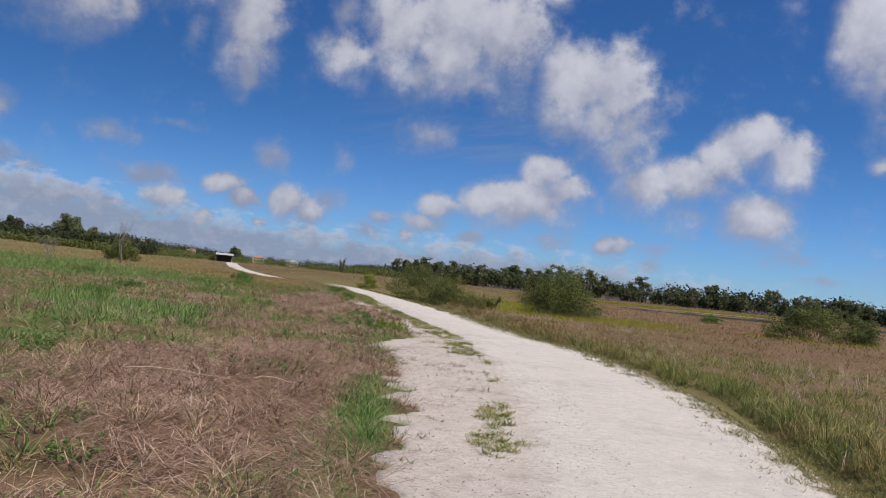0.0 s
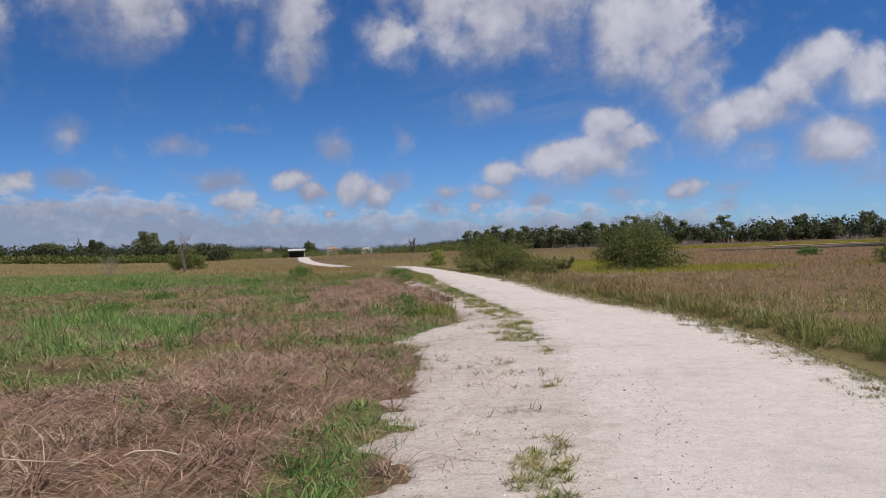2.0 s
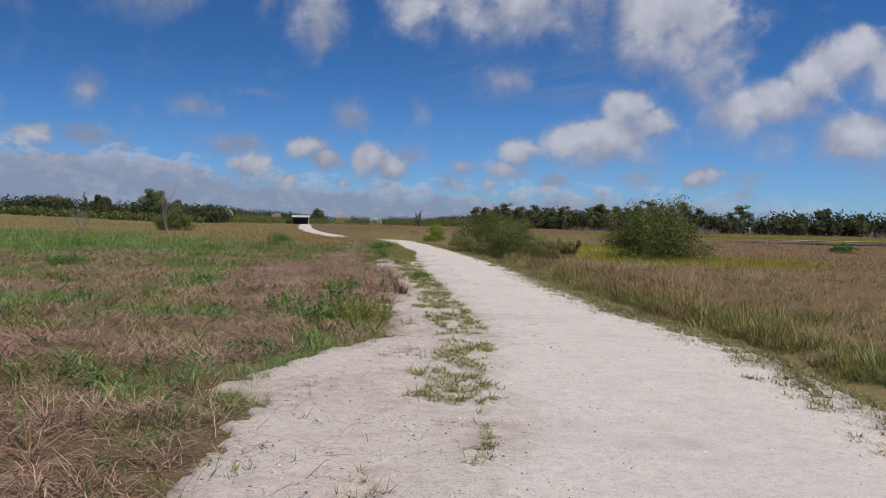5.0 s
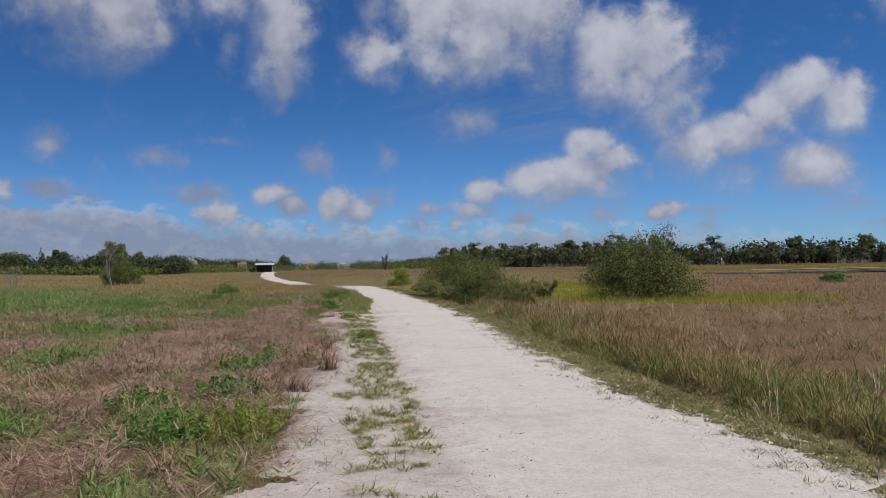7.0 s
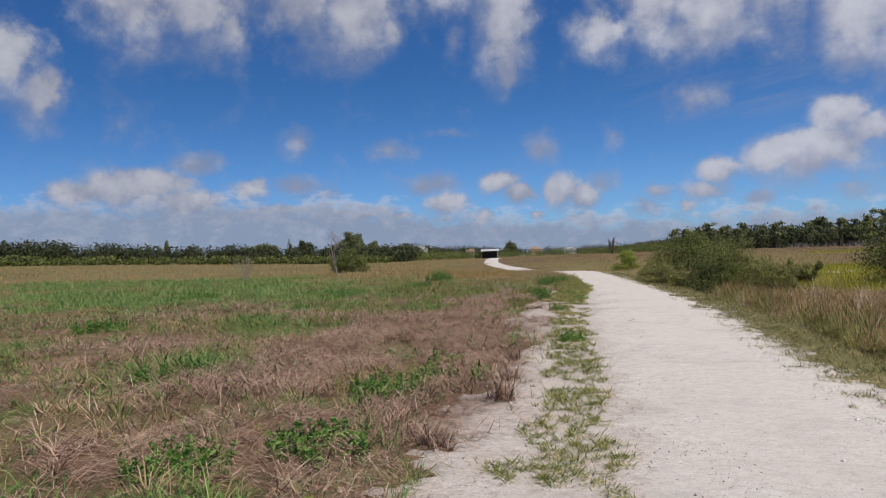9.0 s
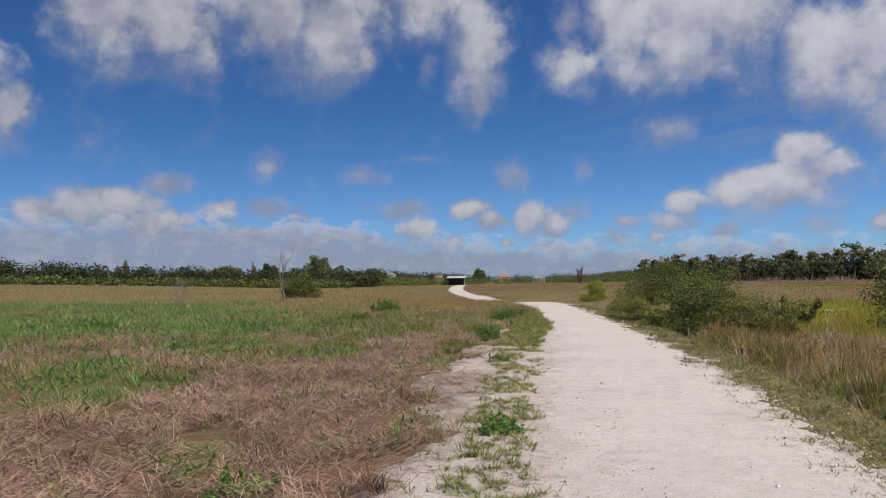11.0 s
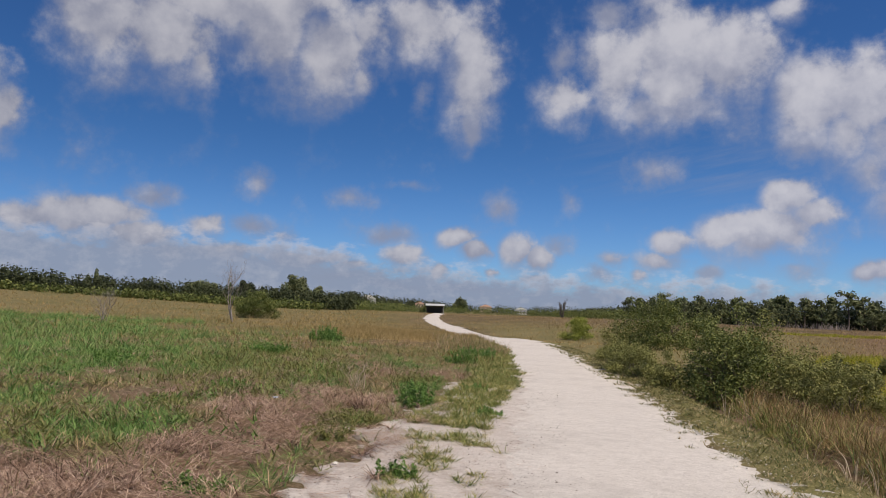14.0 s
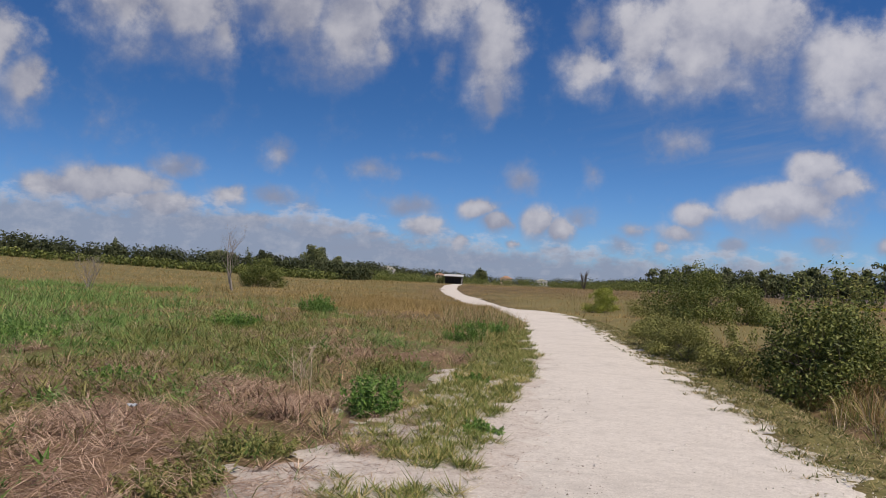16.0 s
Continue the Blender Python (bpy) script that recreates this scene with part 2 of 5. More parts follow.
def calc(nt, op, a, b):
    n = nt.nodes.new("ShaderNodeMath")
    n.operation = op
    for slot, v in zip(n.inputs, (a, b)):
        if isinstance(v, (int, float)):
            slot.default_value = v
        else:
            nt.links.new(v, slot)
    return n.outputs[0]


def blend(nt, f, a, b, how="MIX"):
    n = nt.nodes.new("ShaderNodeMix")
    n.data_type, n.blend_type = "RGBA", how
    for slot, v in ((n.inputs[0], f), (n.inputs[6], a), (n.inputs[7], b)):
        if isinstance(v, tuple):
            slot.default_value = (*v, 1)
        elif isinstance(v, (int, float)):
            slot.default_value = v
        else:
            nt.links.new(v, slot)
    return n.outputs[2]


def bump(nt, bsdf, value, strength, distance):
    n = nt.nodes.new("ShaderNodeBump")
    n.inputs["Strength"].default_value, n.inputs["Distance"].default_value = strength, distance
    nt.links.new(value, n.inputs["Height"])
    nt.links.new(n.outputs[0], bsdf.inputs["Normal"])


def spread_out(nt, value):
    """Noise stretched to the full range from 0 to 1."""
    n = nt.nodes.new("ShaderNodeMapRange")
    nt.links.new(value, n.inputs[0])
    n.inputs[1].default_value, n.inputs[2].default_value = 0.3, 0.7
    return n.outputs[0]


def leafy(name, stops, thin=0.3, patch=0.5, rough=0.55):
    """Blades and leaves: colour differs from piece to piece and from patch to patch; some light passes through."""
    m, nt, bsdf = material(name)
    geo = nt.nodes.new("ShaderNodeNewGeometry")
    mixed = calc(nt, "ADD", calc(nt, "MULTIPLY", geo.outputs["Random Per Island"], 1 - patch), calc(nt, "MULTIPLY", calc(nt, "ADD", calc(nt, "MULTIPLY", spread_out(nt, tex(nt, 0.45, 3.0)), 0.5), calc(nt, "MULTIPLY", spread_out(nt, tex(nt, 3.6, 2.0)), 0.5)), patch))
    colour = ramp(nt, mixed, stops)
    nt.links.new(colour, bsdf.inputs["Base Color"])
    bsdf.inputs["Roughness"].default_value = rough
    bsdf.inputs["Specular IOR Level"].default_value = 0.25
    through_leaf = nt.nodes.new("ShaderNodeBsdfTranslucent")
    nt.links.new(colour, through_leaf.inputs[0])
    both = nt.nodes.new("ShaderNodeMixShader")
    both.inputs[0].default_value = thin
    nt.links.new(bsdf.outputs[0], both.inputs[1])
    nt.links.new(through_leaf.outputs[0], both.inputs[2])
    nt.links.new(both.outputs[0], nt.nodes["Material Output"].inputs[0])
    return m


def plain(name, dark, light, scale, rough=0.8, bumps=0.3, metal=0.0, fine=8.0):
    m, nt, bsdf = material(name)
    v = calc(nt, "ADD", calc(nt, "MULTIPLY", tex(nt, scale), 0.6), calc(nt, "MULTIPLY", tex(nt, scale * fine), 0.4))
    nt.links.new(ramp(nt, v, [(0.3, dark), (0.7, light)]), bsdf.inputs["Base Color"])
    bsdf.inputs["Roughness"].default_value, bsdf.inputs["Metallic"].default_value = rough, metal
    bump(nt, bsdf, v, bumps, 0.01)
    return m


def shell_sand(name, low, high, stain, wear, specks):
    """Crushed shell: grains, pale and dark specks, small worn blotches and faint wide stains."""
    m, nt, bsdf = material(name)
    fine = tex(nt, 55.0, 6.0, 0.8)
    mid = tex(nt, 9.0, 5.0, 0.65)
    big = tex(nt, 0.55, 3.0)
    v = calc(nt, "ADD", calc(nt, "MULTIPLY", fine, 0.7), calc(nt, "MULTIPLY", mid, 0.3))
    colour = ramp(nt, v, [(0.34, low), (0.6, high)])
    spots = tex(nt, 38.0, 4.0, 0.6)
    colour = blend(nt, calc(nt, "MULTIPLY", ramp(nt, spots, [(0.66 - specks, (0, 0, 0)), (0.72 - specks, (1, 1, 1))]), 0.6), colour, (0.24, 0.2, 0.17))
    colour = blend(nt, calc(nt, "MULTIPLY", ramp(nt, tex(nt, 52.0, 3.0, 0.6), [(0.6, (0, 0, 0)), (0.66, (1, 1, 1))]), 0.6), colour, (0.78, 0.74, 0.69))
    grit = calc(nt, "MULTIPLY", ramp(nt, tex(nt, 15.0, 6.0, 0.75), [(0.5, (0, 0, 0)), (0.68, (1, 1, 1))]), wear)
    colour = blend(nt, grit, colour, stain)
    worn = calc(nt, "MULTIPLY", ramp(nt, calc(nt, "ADD", calc(nt, "MULTIPLY", big, 0.4), calc(nt, "MULTIPLY", tex(nt, 4.5, 6.0, 0.7), 0.6)), [(0.5, (0, 0, 0)), (0.64, (1, 1, 1))]), wear)
    colour = blend(nt, worn, colour, stain)
    nt.links.new(colour, bsdf.inputs["Base Color"])
    bsdf.inputs["Roughness"].default_value = 0.95
    bsdf.inputs["Specular IOR Level"].default_value = 0.1
    bump(nt, bsdf, v, 0.8, 0.012)
    return m


SHELL = shell_sand("shell_gravel", (0.46, 0.424, 0.386), (0.7, 0.66, 0.608), (0.355, 0.327, 0.3), 0.45, 0.03)
SAND = shell_sand("dirty_sand", (0.41, 0.368, 0.332), (0.64, 0.592, 0.545), (0.33, 0.275, 0.235), 0.65, 0.07)


def soil_material():
    m, nt, bsdf = material("soil")
    v = calc(nt, "ADD", calc(nt, "MULTIPLY", tex(nt, 0.12, 5.0, 0.6), 0.6), calc(nt, "MULTIPLY", tex(nt, 7.0, 5.0, 0.7), 0.4))
    colour = ramp(nt, v, [(0.32, (0.06, 0.048, 0.028)), (0.47, (0.12, 0.09, 0.05)), (0.56, (0.19, 0.14, 0.085)), (0.7, (0.26, 0.19, 0.12))])
    colour = blend(nt, 0.75, colour, ramp(nt, tex(nt, 30.0, 6.0, 0.8), [(0.35, (0.3, 0.3, 0.3)), (0.65, (1.7, 1.7, 1.7))]), "MULTIPLY")
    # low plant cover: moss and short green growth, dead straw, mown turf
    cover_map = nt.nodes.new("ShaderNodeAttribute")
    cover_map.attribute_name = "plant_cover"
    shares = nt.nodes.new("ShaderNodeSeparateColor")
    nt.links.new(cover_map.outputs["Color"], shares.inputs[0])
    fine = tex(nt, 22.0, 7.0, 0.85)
    # dark ends of straw and green are lowered to paint shade between blades
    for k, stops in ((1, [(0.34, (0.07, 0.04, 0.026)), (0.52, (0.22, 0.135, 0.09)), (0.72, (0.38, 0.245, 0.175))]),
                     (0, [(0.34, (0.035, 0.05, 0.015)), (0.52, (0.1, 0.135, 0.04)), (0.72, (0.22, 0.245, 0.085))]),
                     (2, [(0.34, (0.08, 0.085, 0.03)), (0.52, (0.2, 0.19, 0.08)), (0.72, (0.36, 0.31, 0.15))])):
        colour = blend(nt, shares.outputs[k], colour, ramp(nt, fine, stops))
    nt.links.new(colour, bsdf.inputs["Base Color"])
    bsdf.inputs["Roughness"].default_value = 1.0
    bsdf.inputs["Specular IOR Level"].default_value = 0.05
    bump(nt, bsdf, v, 0.8, 0.05)
    return m


SOIL = soil_material()
STRAW = leafy("matted_straw", [(0.18, (0.07, 0.042, 0.028)), (0.4, (0.238, 0.148, 0.104)), (0.62, (0.435, 0.295, 0.215)), (0.85, (0.69, 0.53, 0.41))], 0.1, 0.35, 0.8)
GREEN = leafy("green_grass", [(0.15, (0.069, 0.143, 0.037)), (0.4, (0.143, 0.263, 0.067)), (0.65, (0.229, 0.360, 0.103)), (0.9, (0.435, 0.481, 0.183))], 0.26, 0.45)
MIXED = leafy("mixed_grass", [(0.15, (0.101, 0.142, 0.042)), (0.4, (0.214, 0.214, 0.078)), (0.58, (0.392, 0.285, 0.155)), (0.85, (0.653, 0.475, 0.308))], 0.2, 0.5)
RIM = leafy("rim_grass", [(0.15, (0.091, 0.134, 0.032)), (0.4, (0.183, 0.226, 0.061)), (0.62, (0.329, 0.317, 0.104)), (0.88, (0.634, 0.500, 0.244))], 0.3, 0.4)
VERGE = leafy("short_verge_grass", [(0.2, (0.075, 0.1, 0.026)), (0.45, (0.18, 0.18, 0.062)), (0.65, (0.31, 0.26, 0.11)), (0.85, (0.56, 0.44, 0.26))], 0.25, 0.35)
MEADOW = leafy("olive_meadow_grass", [(0.15, (0.09, 0.082, 0.024)), (0.4, (0.2, 0.145, 0.055)), (0.6, (0.34, 0.225, 0.105)), (0.85, (0.54, 0.385, 0.215))], 0.25, 0.5)
MARSH_BROWN = leafy("brown_marsh_grass", [(0.2, (0.1, 0.066, 0.03)), (0.5, (0.225, 0.138, 0.066)), (0.85, (0.36, 0.235, 0.125))], 0.2, 0.5)
GOLD = leafy("golden_field_grass", [(0.2, (0.2, 0.16, 0.05)), (0.5, (0.4, 0.285, 0.115)), (0.85, (0.56, 0.41, 0.2))], 0.3, 0.5)
MARSH = leafy("yellow_green_marsh_grass", [(0.2, (0.217, 0.24, 0.022)), (0.5, (0.344, 0.348, 0.032)), (0.85, (0.459, 0.42, 0.065))], 0.3, 0.4)
LEAF = leafy("bush_leaf", [(0.15, (0.055, 0.078, 0.021)), (0.5, (0.135, 0.165, 0.042)), (0.85, (0.28, 0.3, 0.092))], 0.28, 0.35, 0.48)
LEAF_BRIGHT = leafy("fresh_leaf", [(0.15, (0.065, 0.14, 0.03)), (0.5, (0.14, 0.265, 0.055)), (0.85, (0.27, 0.41, 0.11))], 0.35, 0.3, 0.42)
LEAF_YELLOW = leafy("yellowish_leaf", [(0.15, (0.15, 0.2, 0.03)), (0.5, (0.29, 0.34, 0.055)), (0.85, (0.45, 0.46, 0.11))], 0.35, 0.25, 0.5)
LEAF_GREY = leafy("grey_green_leaf", [(0.15, (0.128, 0.143, 0.042)), (0.5, (0.22, 0.23, 0.07)), (0.85, (0.347, 0.326, 0.122))], 0.3, 0.25, 0.6)
NEEDLE = leafy("pine_needles", [(0.15, (0.065, 0.085, 0.038)), (0.5, (0.135, 0.16, 0.068)), (0.85, (0.24, 0.25, 0.12))], 0.2, 0.3, 0.6)
WOODS = leafy("far_woods_leaf", [(0.15, (0.034, 0.044, 0.02)), (0.5, (0.055, 0.068, 0.03)), (0.85, (0.085, 0.095, 0.045))], 0.15, 0.5, 0.8)
TWIG = plain("grey_twig", (0.16, 0.13, 0.11), (0.38, 0.33, 0.29), 9.0)
BARK = plain("bark", (0.05, 0.04, 0.03), (0.15, 0.12, 0.09), 6.0)
STRAW_STALK = plain("pale_stalk", (0.38, 0.29, 0.2), (0.66, 0.55, 0.42), 12.0)
PEBBLE = plain("shell_bits", (0.5, 0.46, 0.42), (0.82, 0.79, 0.74), 30.0)
GRIT = plain("grey_grit", (0.11, 0.09, 0.075), (0.32, 0.28, 0.245), 25.0)

# ---- ground plan ----
PATH_Y = np.array([-60, -10, 6.8, 11.2, 14.5, 18.4, 21.7, 23.9, 26.4, 31.4, 36.2, 42.3, 46.5, 53.7, 60.3, 67.9, 74.8, 90.5, 112.0, 135.0, 165.0, 195.0, 216.0, 254.0])
PATH_L = np.array([-0.2, -0.1, -0.1, -0.4, -0.85, -1.45, -2.05, -2.7, -3.5, -5.0, -6.65, -8.5, -9.85, -12.0, -14.5, -17.3, -20.8, -28.2, -39.5, -52.0, -67.0, -80.0, -88.0, -105.5])
PATH_R = np.array([2.7, 2.8, 2.85, 2.8, 2.65, 2.0, 1.2, 0.5, -0.6, -2.2, -3.5, -5.25, -6.65, -9.0, -11.5, -14.2, -17.0, -25.0, -36.3, -48.8, -63.5, -77.0, -85.0, -102.5])
rng = np.random.default_rng(7)
TABLE = rng.random((256, 256))


def vnoise(x, y, size, octaves=3):
    """Smooth lattice noise from 0 to 1 over the plan."""
    total, weight, amount = 0.0, 0.0, 1.0
    for o in range(octaves):
        u, v = np.asarray(x) / size + 37.3 * o, np.asarray(y) / size + 91.7 * o
        i, j = np.floor(u).astype(int), np.floor(v).astype(int)
        f, g = u - i, v - j
        f, g = f * f * (3 - 2 * f), g * g * (3 - 2 * g)
        a, b = TABLE[i % 256, j % 256], TABLE[(i + 1) % 256, j % 256]
        c, d = TABLE[i % 256, (j + 1) % 256], TABLE[(i + 1) % 256, (j + 1) % 256]
        total = total + amount * (a * (1 - f) * (1 - g) + b * f * (1 - g) + c * (1 - f) * g + d * f * g)
        weight, amount, size = weight + amount, amount * 0.5, size * 0.5
    return total / weight


def step(lo, hi, v):
    q = np.clip((np.asarray(v, float) - lo) / (hi - lo), 0, 1)
    return q * q * (3 - 2 * q)


def left_edge(y):
    return np.interp(y, PATH_Y, PATH_L)


def right_edge(y):
    return np.interp(y, PATH_Y, PATH_R)


def terrain(x, y):
    """Height of the ground: level by the path, a dip past the bend, rising a little far ahead and to the far left, a narrow ditch on the right."""
    x, y = np.asarray(x, float), np.asarray(y, float)
    c, s = math.cos(radians(18)), math.sin(radians(18))
    u, w = x * c + y * s, -x * s + y * c
    z = 0.85 * step(50, 240, w) + 3.4 * step(20, 130, -u) * step(-20, 70, w)
    middle = (left_edge(y) + right_edge(y)) / 2
    z = z - 0.6 * step(81, 92, y) * step(215, 140, y) * np.exp(-((x - middle) / 13.0) ** 2)
    dr = (x - right_edge(y)) * 0.95
    ditch = np.interp(y, [4, 14, 20, 26, 34, 80], [0.5, 0.6, 0.85, 1.2, 1.3, 1.4])
    z = z - (0.14 * step(0.4, 2.4, dr) + 0.26 * np.exp(-((dr - ditch) / 0.38) ** 2)) * step(160, 60, y)
    dl = (left_edge(y) - x) * 0.95
    z = z + ((vnoise(x, y, 2.6) - 0.5) * 0.16 + (vnoise(x + 3, y, 0.9, 2) - 0.5) * 0.1) * step(1.2, 3.2, np.maximum(dl, dr))
    return z


def sand_border(y):
    """How far the bare sand reaches out from the path's left edge."""
    return np.interp(y, [-12, 0, 6, 9.8, 13, 17, 18.5, 19.6, 21.8, 24, 26, 31, 34, 38, 42, 46, 48.5, 51, 54, 56, 62],
                     [0.9, 1.0, 1.15, 1.35, 1.7, 1.9, 2.3, 2.05, 1.4, 1.35, 1.5, 1.2, 1.1, 1.9, 1.7, 1.6, 1.45, 1.4, 0.5, -0.6, -1.5])


def sandy(x, y):
    """1 on bare sand, 0 in the grass, left of the path."""
    dl = (left_edge(y) - x) * 0.95
    rag = (vnoise(x, y, 0.9, 3) - 0.5) * 1.1 + (vnoise(x + 50, y, 0.26, 3) - 0.5) * 0.9
    return step(-0.18, 0.18, sand_border(y) - dl + rag * 0.75) * step(70, 60, y)


def path_top(x, y):
    """Height of the crowned shell surface, which dips under the soil at its ragged edges."""
    inside = np.minimum(x - left_edge(y), right_edge(y) - x)
    rag = (vnoise(x, y, 0.8, 3) - 0.5) * 0.8 + (vnoise(x, y + 40, 0.22, 3) - 0.5) * 0.75
    return terrain(x, y) + 0.035 * np.clip((inside + rag * 0.8) / 0.4, -1, 1) + 0.02 * np.clip(inside, 0, 1) + (vnoise(x, y, 3.0, 1) - 0.5) * 0.008


def sand_top(x, y):
    return terrain(x, y) + 0.15 * sandy(x, y) - 0.12 + (vnoise(x, y, 0.4, 3) - 0.5) * 0.03


def surface(x, y):
    """Height of whatever lies on top: soil, sand or shell."""
    sand = np.where(y < 63, sand_top(x, y), -9.0)
    return np.maximum(terrain(x, y), np.maximum(sand, path_top(x, y)))


def mesh_from(name, verts, faces, mat, smooth=False):
    """A mesh from arrays of corners and of triangles or quads."""
    verts, faces = np.ascontiguousarray(verts, np.float32), np.ascontiguousarray(faces, np.int32)
    me = bpy.data.meshes.new(name)
    me.vertices.add(len(verts))
    me.vertices.foreach_set("co", verts.ravel())
    me.loops.add(faces.size)
    me.loops.foreach_set("vertex_index", faces.ravel())
    me.polygons.add(len(faces))
    me.polygons.foreach_set("loop_start", np.arange(0, faces.size, faces.shape[1], dtype=np.int32))
    me.update(calc_edges=True)
    me.polygons.foreach_set("use_smooth", np.full(len(faces), smooth))
    me.materials.append(mat)
    return me


def sheet(name, xs, ys, zs, mat):
    """A smooth grid surface from 2D arrays."""
    rows, cols = xs.shape
    idx = np.arange(rows * cols).reshape(rows, cols)
    faces = np.stack([idx[:-1, :-1], idx[:-1, 1:], idx[1:, 1:], idx[1:, :-1]], -1).reshape(-1, 4)
    return new(name, mesh_from(name, np.stack([xs, ys, zs], -1).reshape(-1, 3), faces, mat, True))


def off_left(x, y):
    return (left_edge(y) - x) * 0.95


def off_right(x, y):
    return (x - right_edge(y)) * 0.95


# beds of dead straw, belts of green grass and grey-green carpets: place, half width, half length, heading
DRY_NEAR = [(-3.2, 11.6, 0.8, 2.4, 20), (-2.9, 9.3, 0.8, 2.8, 18), (-2.9, 13.6, 0.6, 1.8, 20), (-4.6, 9.6, 2.1, 4.8, 28), (-4.2, 14.4, 1.4, 3.0, 30), (-5.4, 22.2, 0.55, 1.6, 32), (-4.8, 20.1, 0.7, 1.2, 38), (-6.3, 30.5, 0.75, 6.0, 17),
            (-5.5, 26.5, 0.75, 3.0, 17), (-12.3, 26.2, 2.4, 1.9, 34), (-9.2, 30.4, 1.5, 3.8, 25), (-14.5, 32.4, 2.2, 3.0, 38), (-6.9, 25.4, 1.2, 1.2, 46), (-8.1, 33.3, 1.1, 3.6, 26)]
DRY_FAR = [(-10.6, 35.0, 1.6, 3.2, 28), (-22.0, 38.4, 4.0, 3.4, 48), (-9.2, 36.8, 1.6, 4.6, 30), (-14.4, 38.2, 1.2, 2.8, 45), (-19.5, 40.5, 1.2, 2.4, 50), (-11.3, 41.0, 1.2, 2.2, 30),
           (-10.7, 38.1, 1.6, 2.5, 43), (-16.0, 46.4, 1.5, 2.2, 37), (-12.5, 43.8, 1.2, 2.0, 47), (-13.0, 46.2, 0.9, 1.7, 38), (-17.1, 48.2, 1.3, 1.9, 47), (-15.0, 51.0, 0.9, 1.4, 33)]
LUSH = [(-2.25, 10.0, 0.4, 1.4, 15), (-2.2, 6.9, 0.5, 0.9, 20), (-12.6, 21.5, 2.6, 7.0, 31), (-9.5, 19.8, 0.8, 3.2, 37), (-24.0, 43.0, 4.0, 8.0, 36), (-31.0, 51.0, 9.0, 12.0, 44), (-42.0, 60.0, 14.0, 13.0, 44), (-60.0, 72.0, 16.0, 11.0, 40),
        (-26.0, 54.0, 5.0, 11.0, 42), (-16.4, 38.2, 1.4, 2.4, 50), (-17.4, 42.4, 1.4, 2.6, 43), (-13.8, 41.9, 1.0, 1.2, 42), (-10.2, 29.8, 0.8, 2.8, 41), (-5.9, 27.2, 0.5, 1.6, 23), (-4.2, 19.9, 0.5, 2.6, 20)]
CARPET = [(-16.2, 47.8, 2.0, 3.2, 33), (-19.5, 53.5, 2.4, 6.0, 34), (-16.2, 50.2, 0.7, 2.4, 38), (-14.6, 40.4, 1.4, 2.6, 32), (-11.2, 43.7, 0.45, 0.75, 40), (-12.9, 49.5, 0.55, 1.0, 29), (-13.6, 37.2, 0.8, 1.2, 40)]
OLIVE = [(-7.4, 20.6, 2.4, 2.6, 30), (-6.9, 17.8, 2.0, 1.8, 23), (-20.5, 67.0, 3.0, 12.0, 25), (-11.8, 51.5, 0.8, 4.0, 23)]


def inside_any(shapes, x, y):
    best = np.full(np.shape(x), -1.0)
    for cx, cy, rx, ry, turn in shapes:
        c, s = math.cos(radians(turn)), math.sin(radians(turn))
        u, v = (x - cx) * c + (y - cy) * s, -(x - cx) * s + (y - cy) * c
        best = np.maximum(best, 1 - np.hypot(u / rx, v / ry))
    return best


def dry(x, y):
    n = (vnoise(x, y, 1.3, 3) - 0.5) * 1.0 + (vnoise(x + 7, y, 0.45, 2) - 0.5) * 0.5
    far = step(7, 16, left_edge(y) - x) * (vnoise(x + 9, y, 4.0, 3) - 0.55) * 3
    bed = np.maximum(inside_any(DRY_NEAR, x, y), inside_any(DRY_FAR, x, y))
    return step(0.0, 0.2, np.maximum(bed, np.minimum(far, 0.5)) + n)


def lush(x, y):
    return step(0.0, 0.22, inside_any(LUSH, x, y) + (vnoise(x, y + 70, 2.2, 3) - 0.5) * 1.2)


def carpet(x, y):
    return step(0.0, 0.2, inside_any(CARPET, x, y) + (vnoise(x + 40, y + 70, 1.2, 3) - 0.5) * 0.9)


def green(x, y):
    """Share of green growth in the left field: lush belts and small clumps, few in the straw."""
    clump = step(0.53, 0.58, vnoise(x, y + 11, 1.7, 3))
    olive = step(0.0, 0.3, inside_any(OLIVE, x, y))
    return np.maximum(np.maximum(lush(x, y), carpet(x, y)) * (1 - 0.6 * dry(x, y)), clump * (1 - 0.74 * dry(x, y)) * (1 - 0.6 * olive)) * step(130, 70, off_left(x, y))


# the ground: one sheet out to the horizon, finest by the path
spread = np.sign(np.linspace(-1, 1, 281)) * np.abs(np.linspace(-1, 1, 281)) ** 4.2
gx, gy = np.meshgrid(-5 + spread * 2600 + np.linspace(-24, 24, 281), 32 + spread * 2600 + np.linspace(-45, 45, 281))

ground = tagged(sheet("ground", gx, gy, terrain(gx, gy), SOIL), "brown soil of a flat coastal prairie under low growth", kind="structure")
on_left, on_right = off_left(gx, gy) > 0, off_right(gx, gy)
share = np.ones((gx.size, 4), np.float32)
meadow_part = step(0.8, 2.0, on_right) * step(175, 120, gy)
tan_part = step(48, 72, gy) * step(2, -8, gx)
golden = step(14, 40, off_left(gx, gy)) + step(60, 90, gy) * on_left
# green thins near the path; darker soil there stands for shade between tufts
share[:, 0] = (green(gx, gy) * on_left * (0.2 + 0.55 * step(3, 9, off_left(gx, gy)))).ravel()
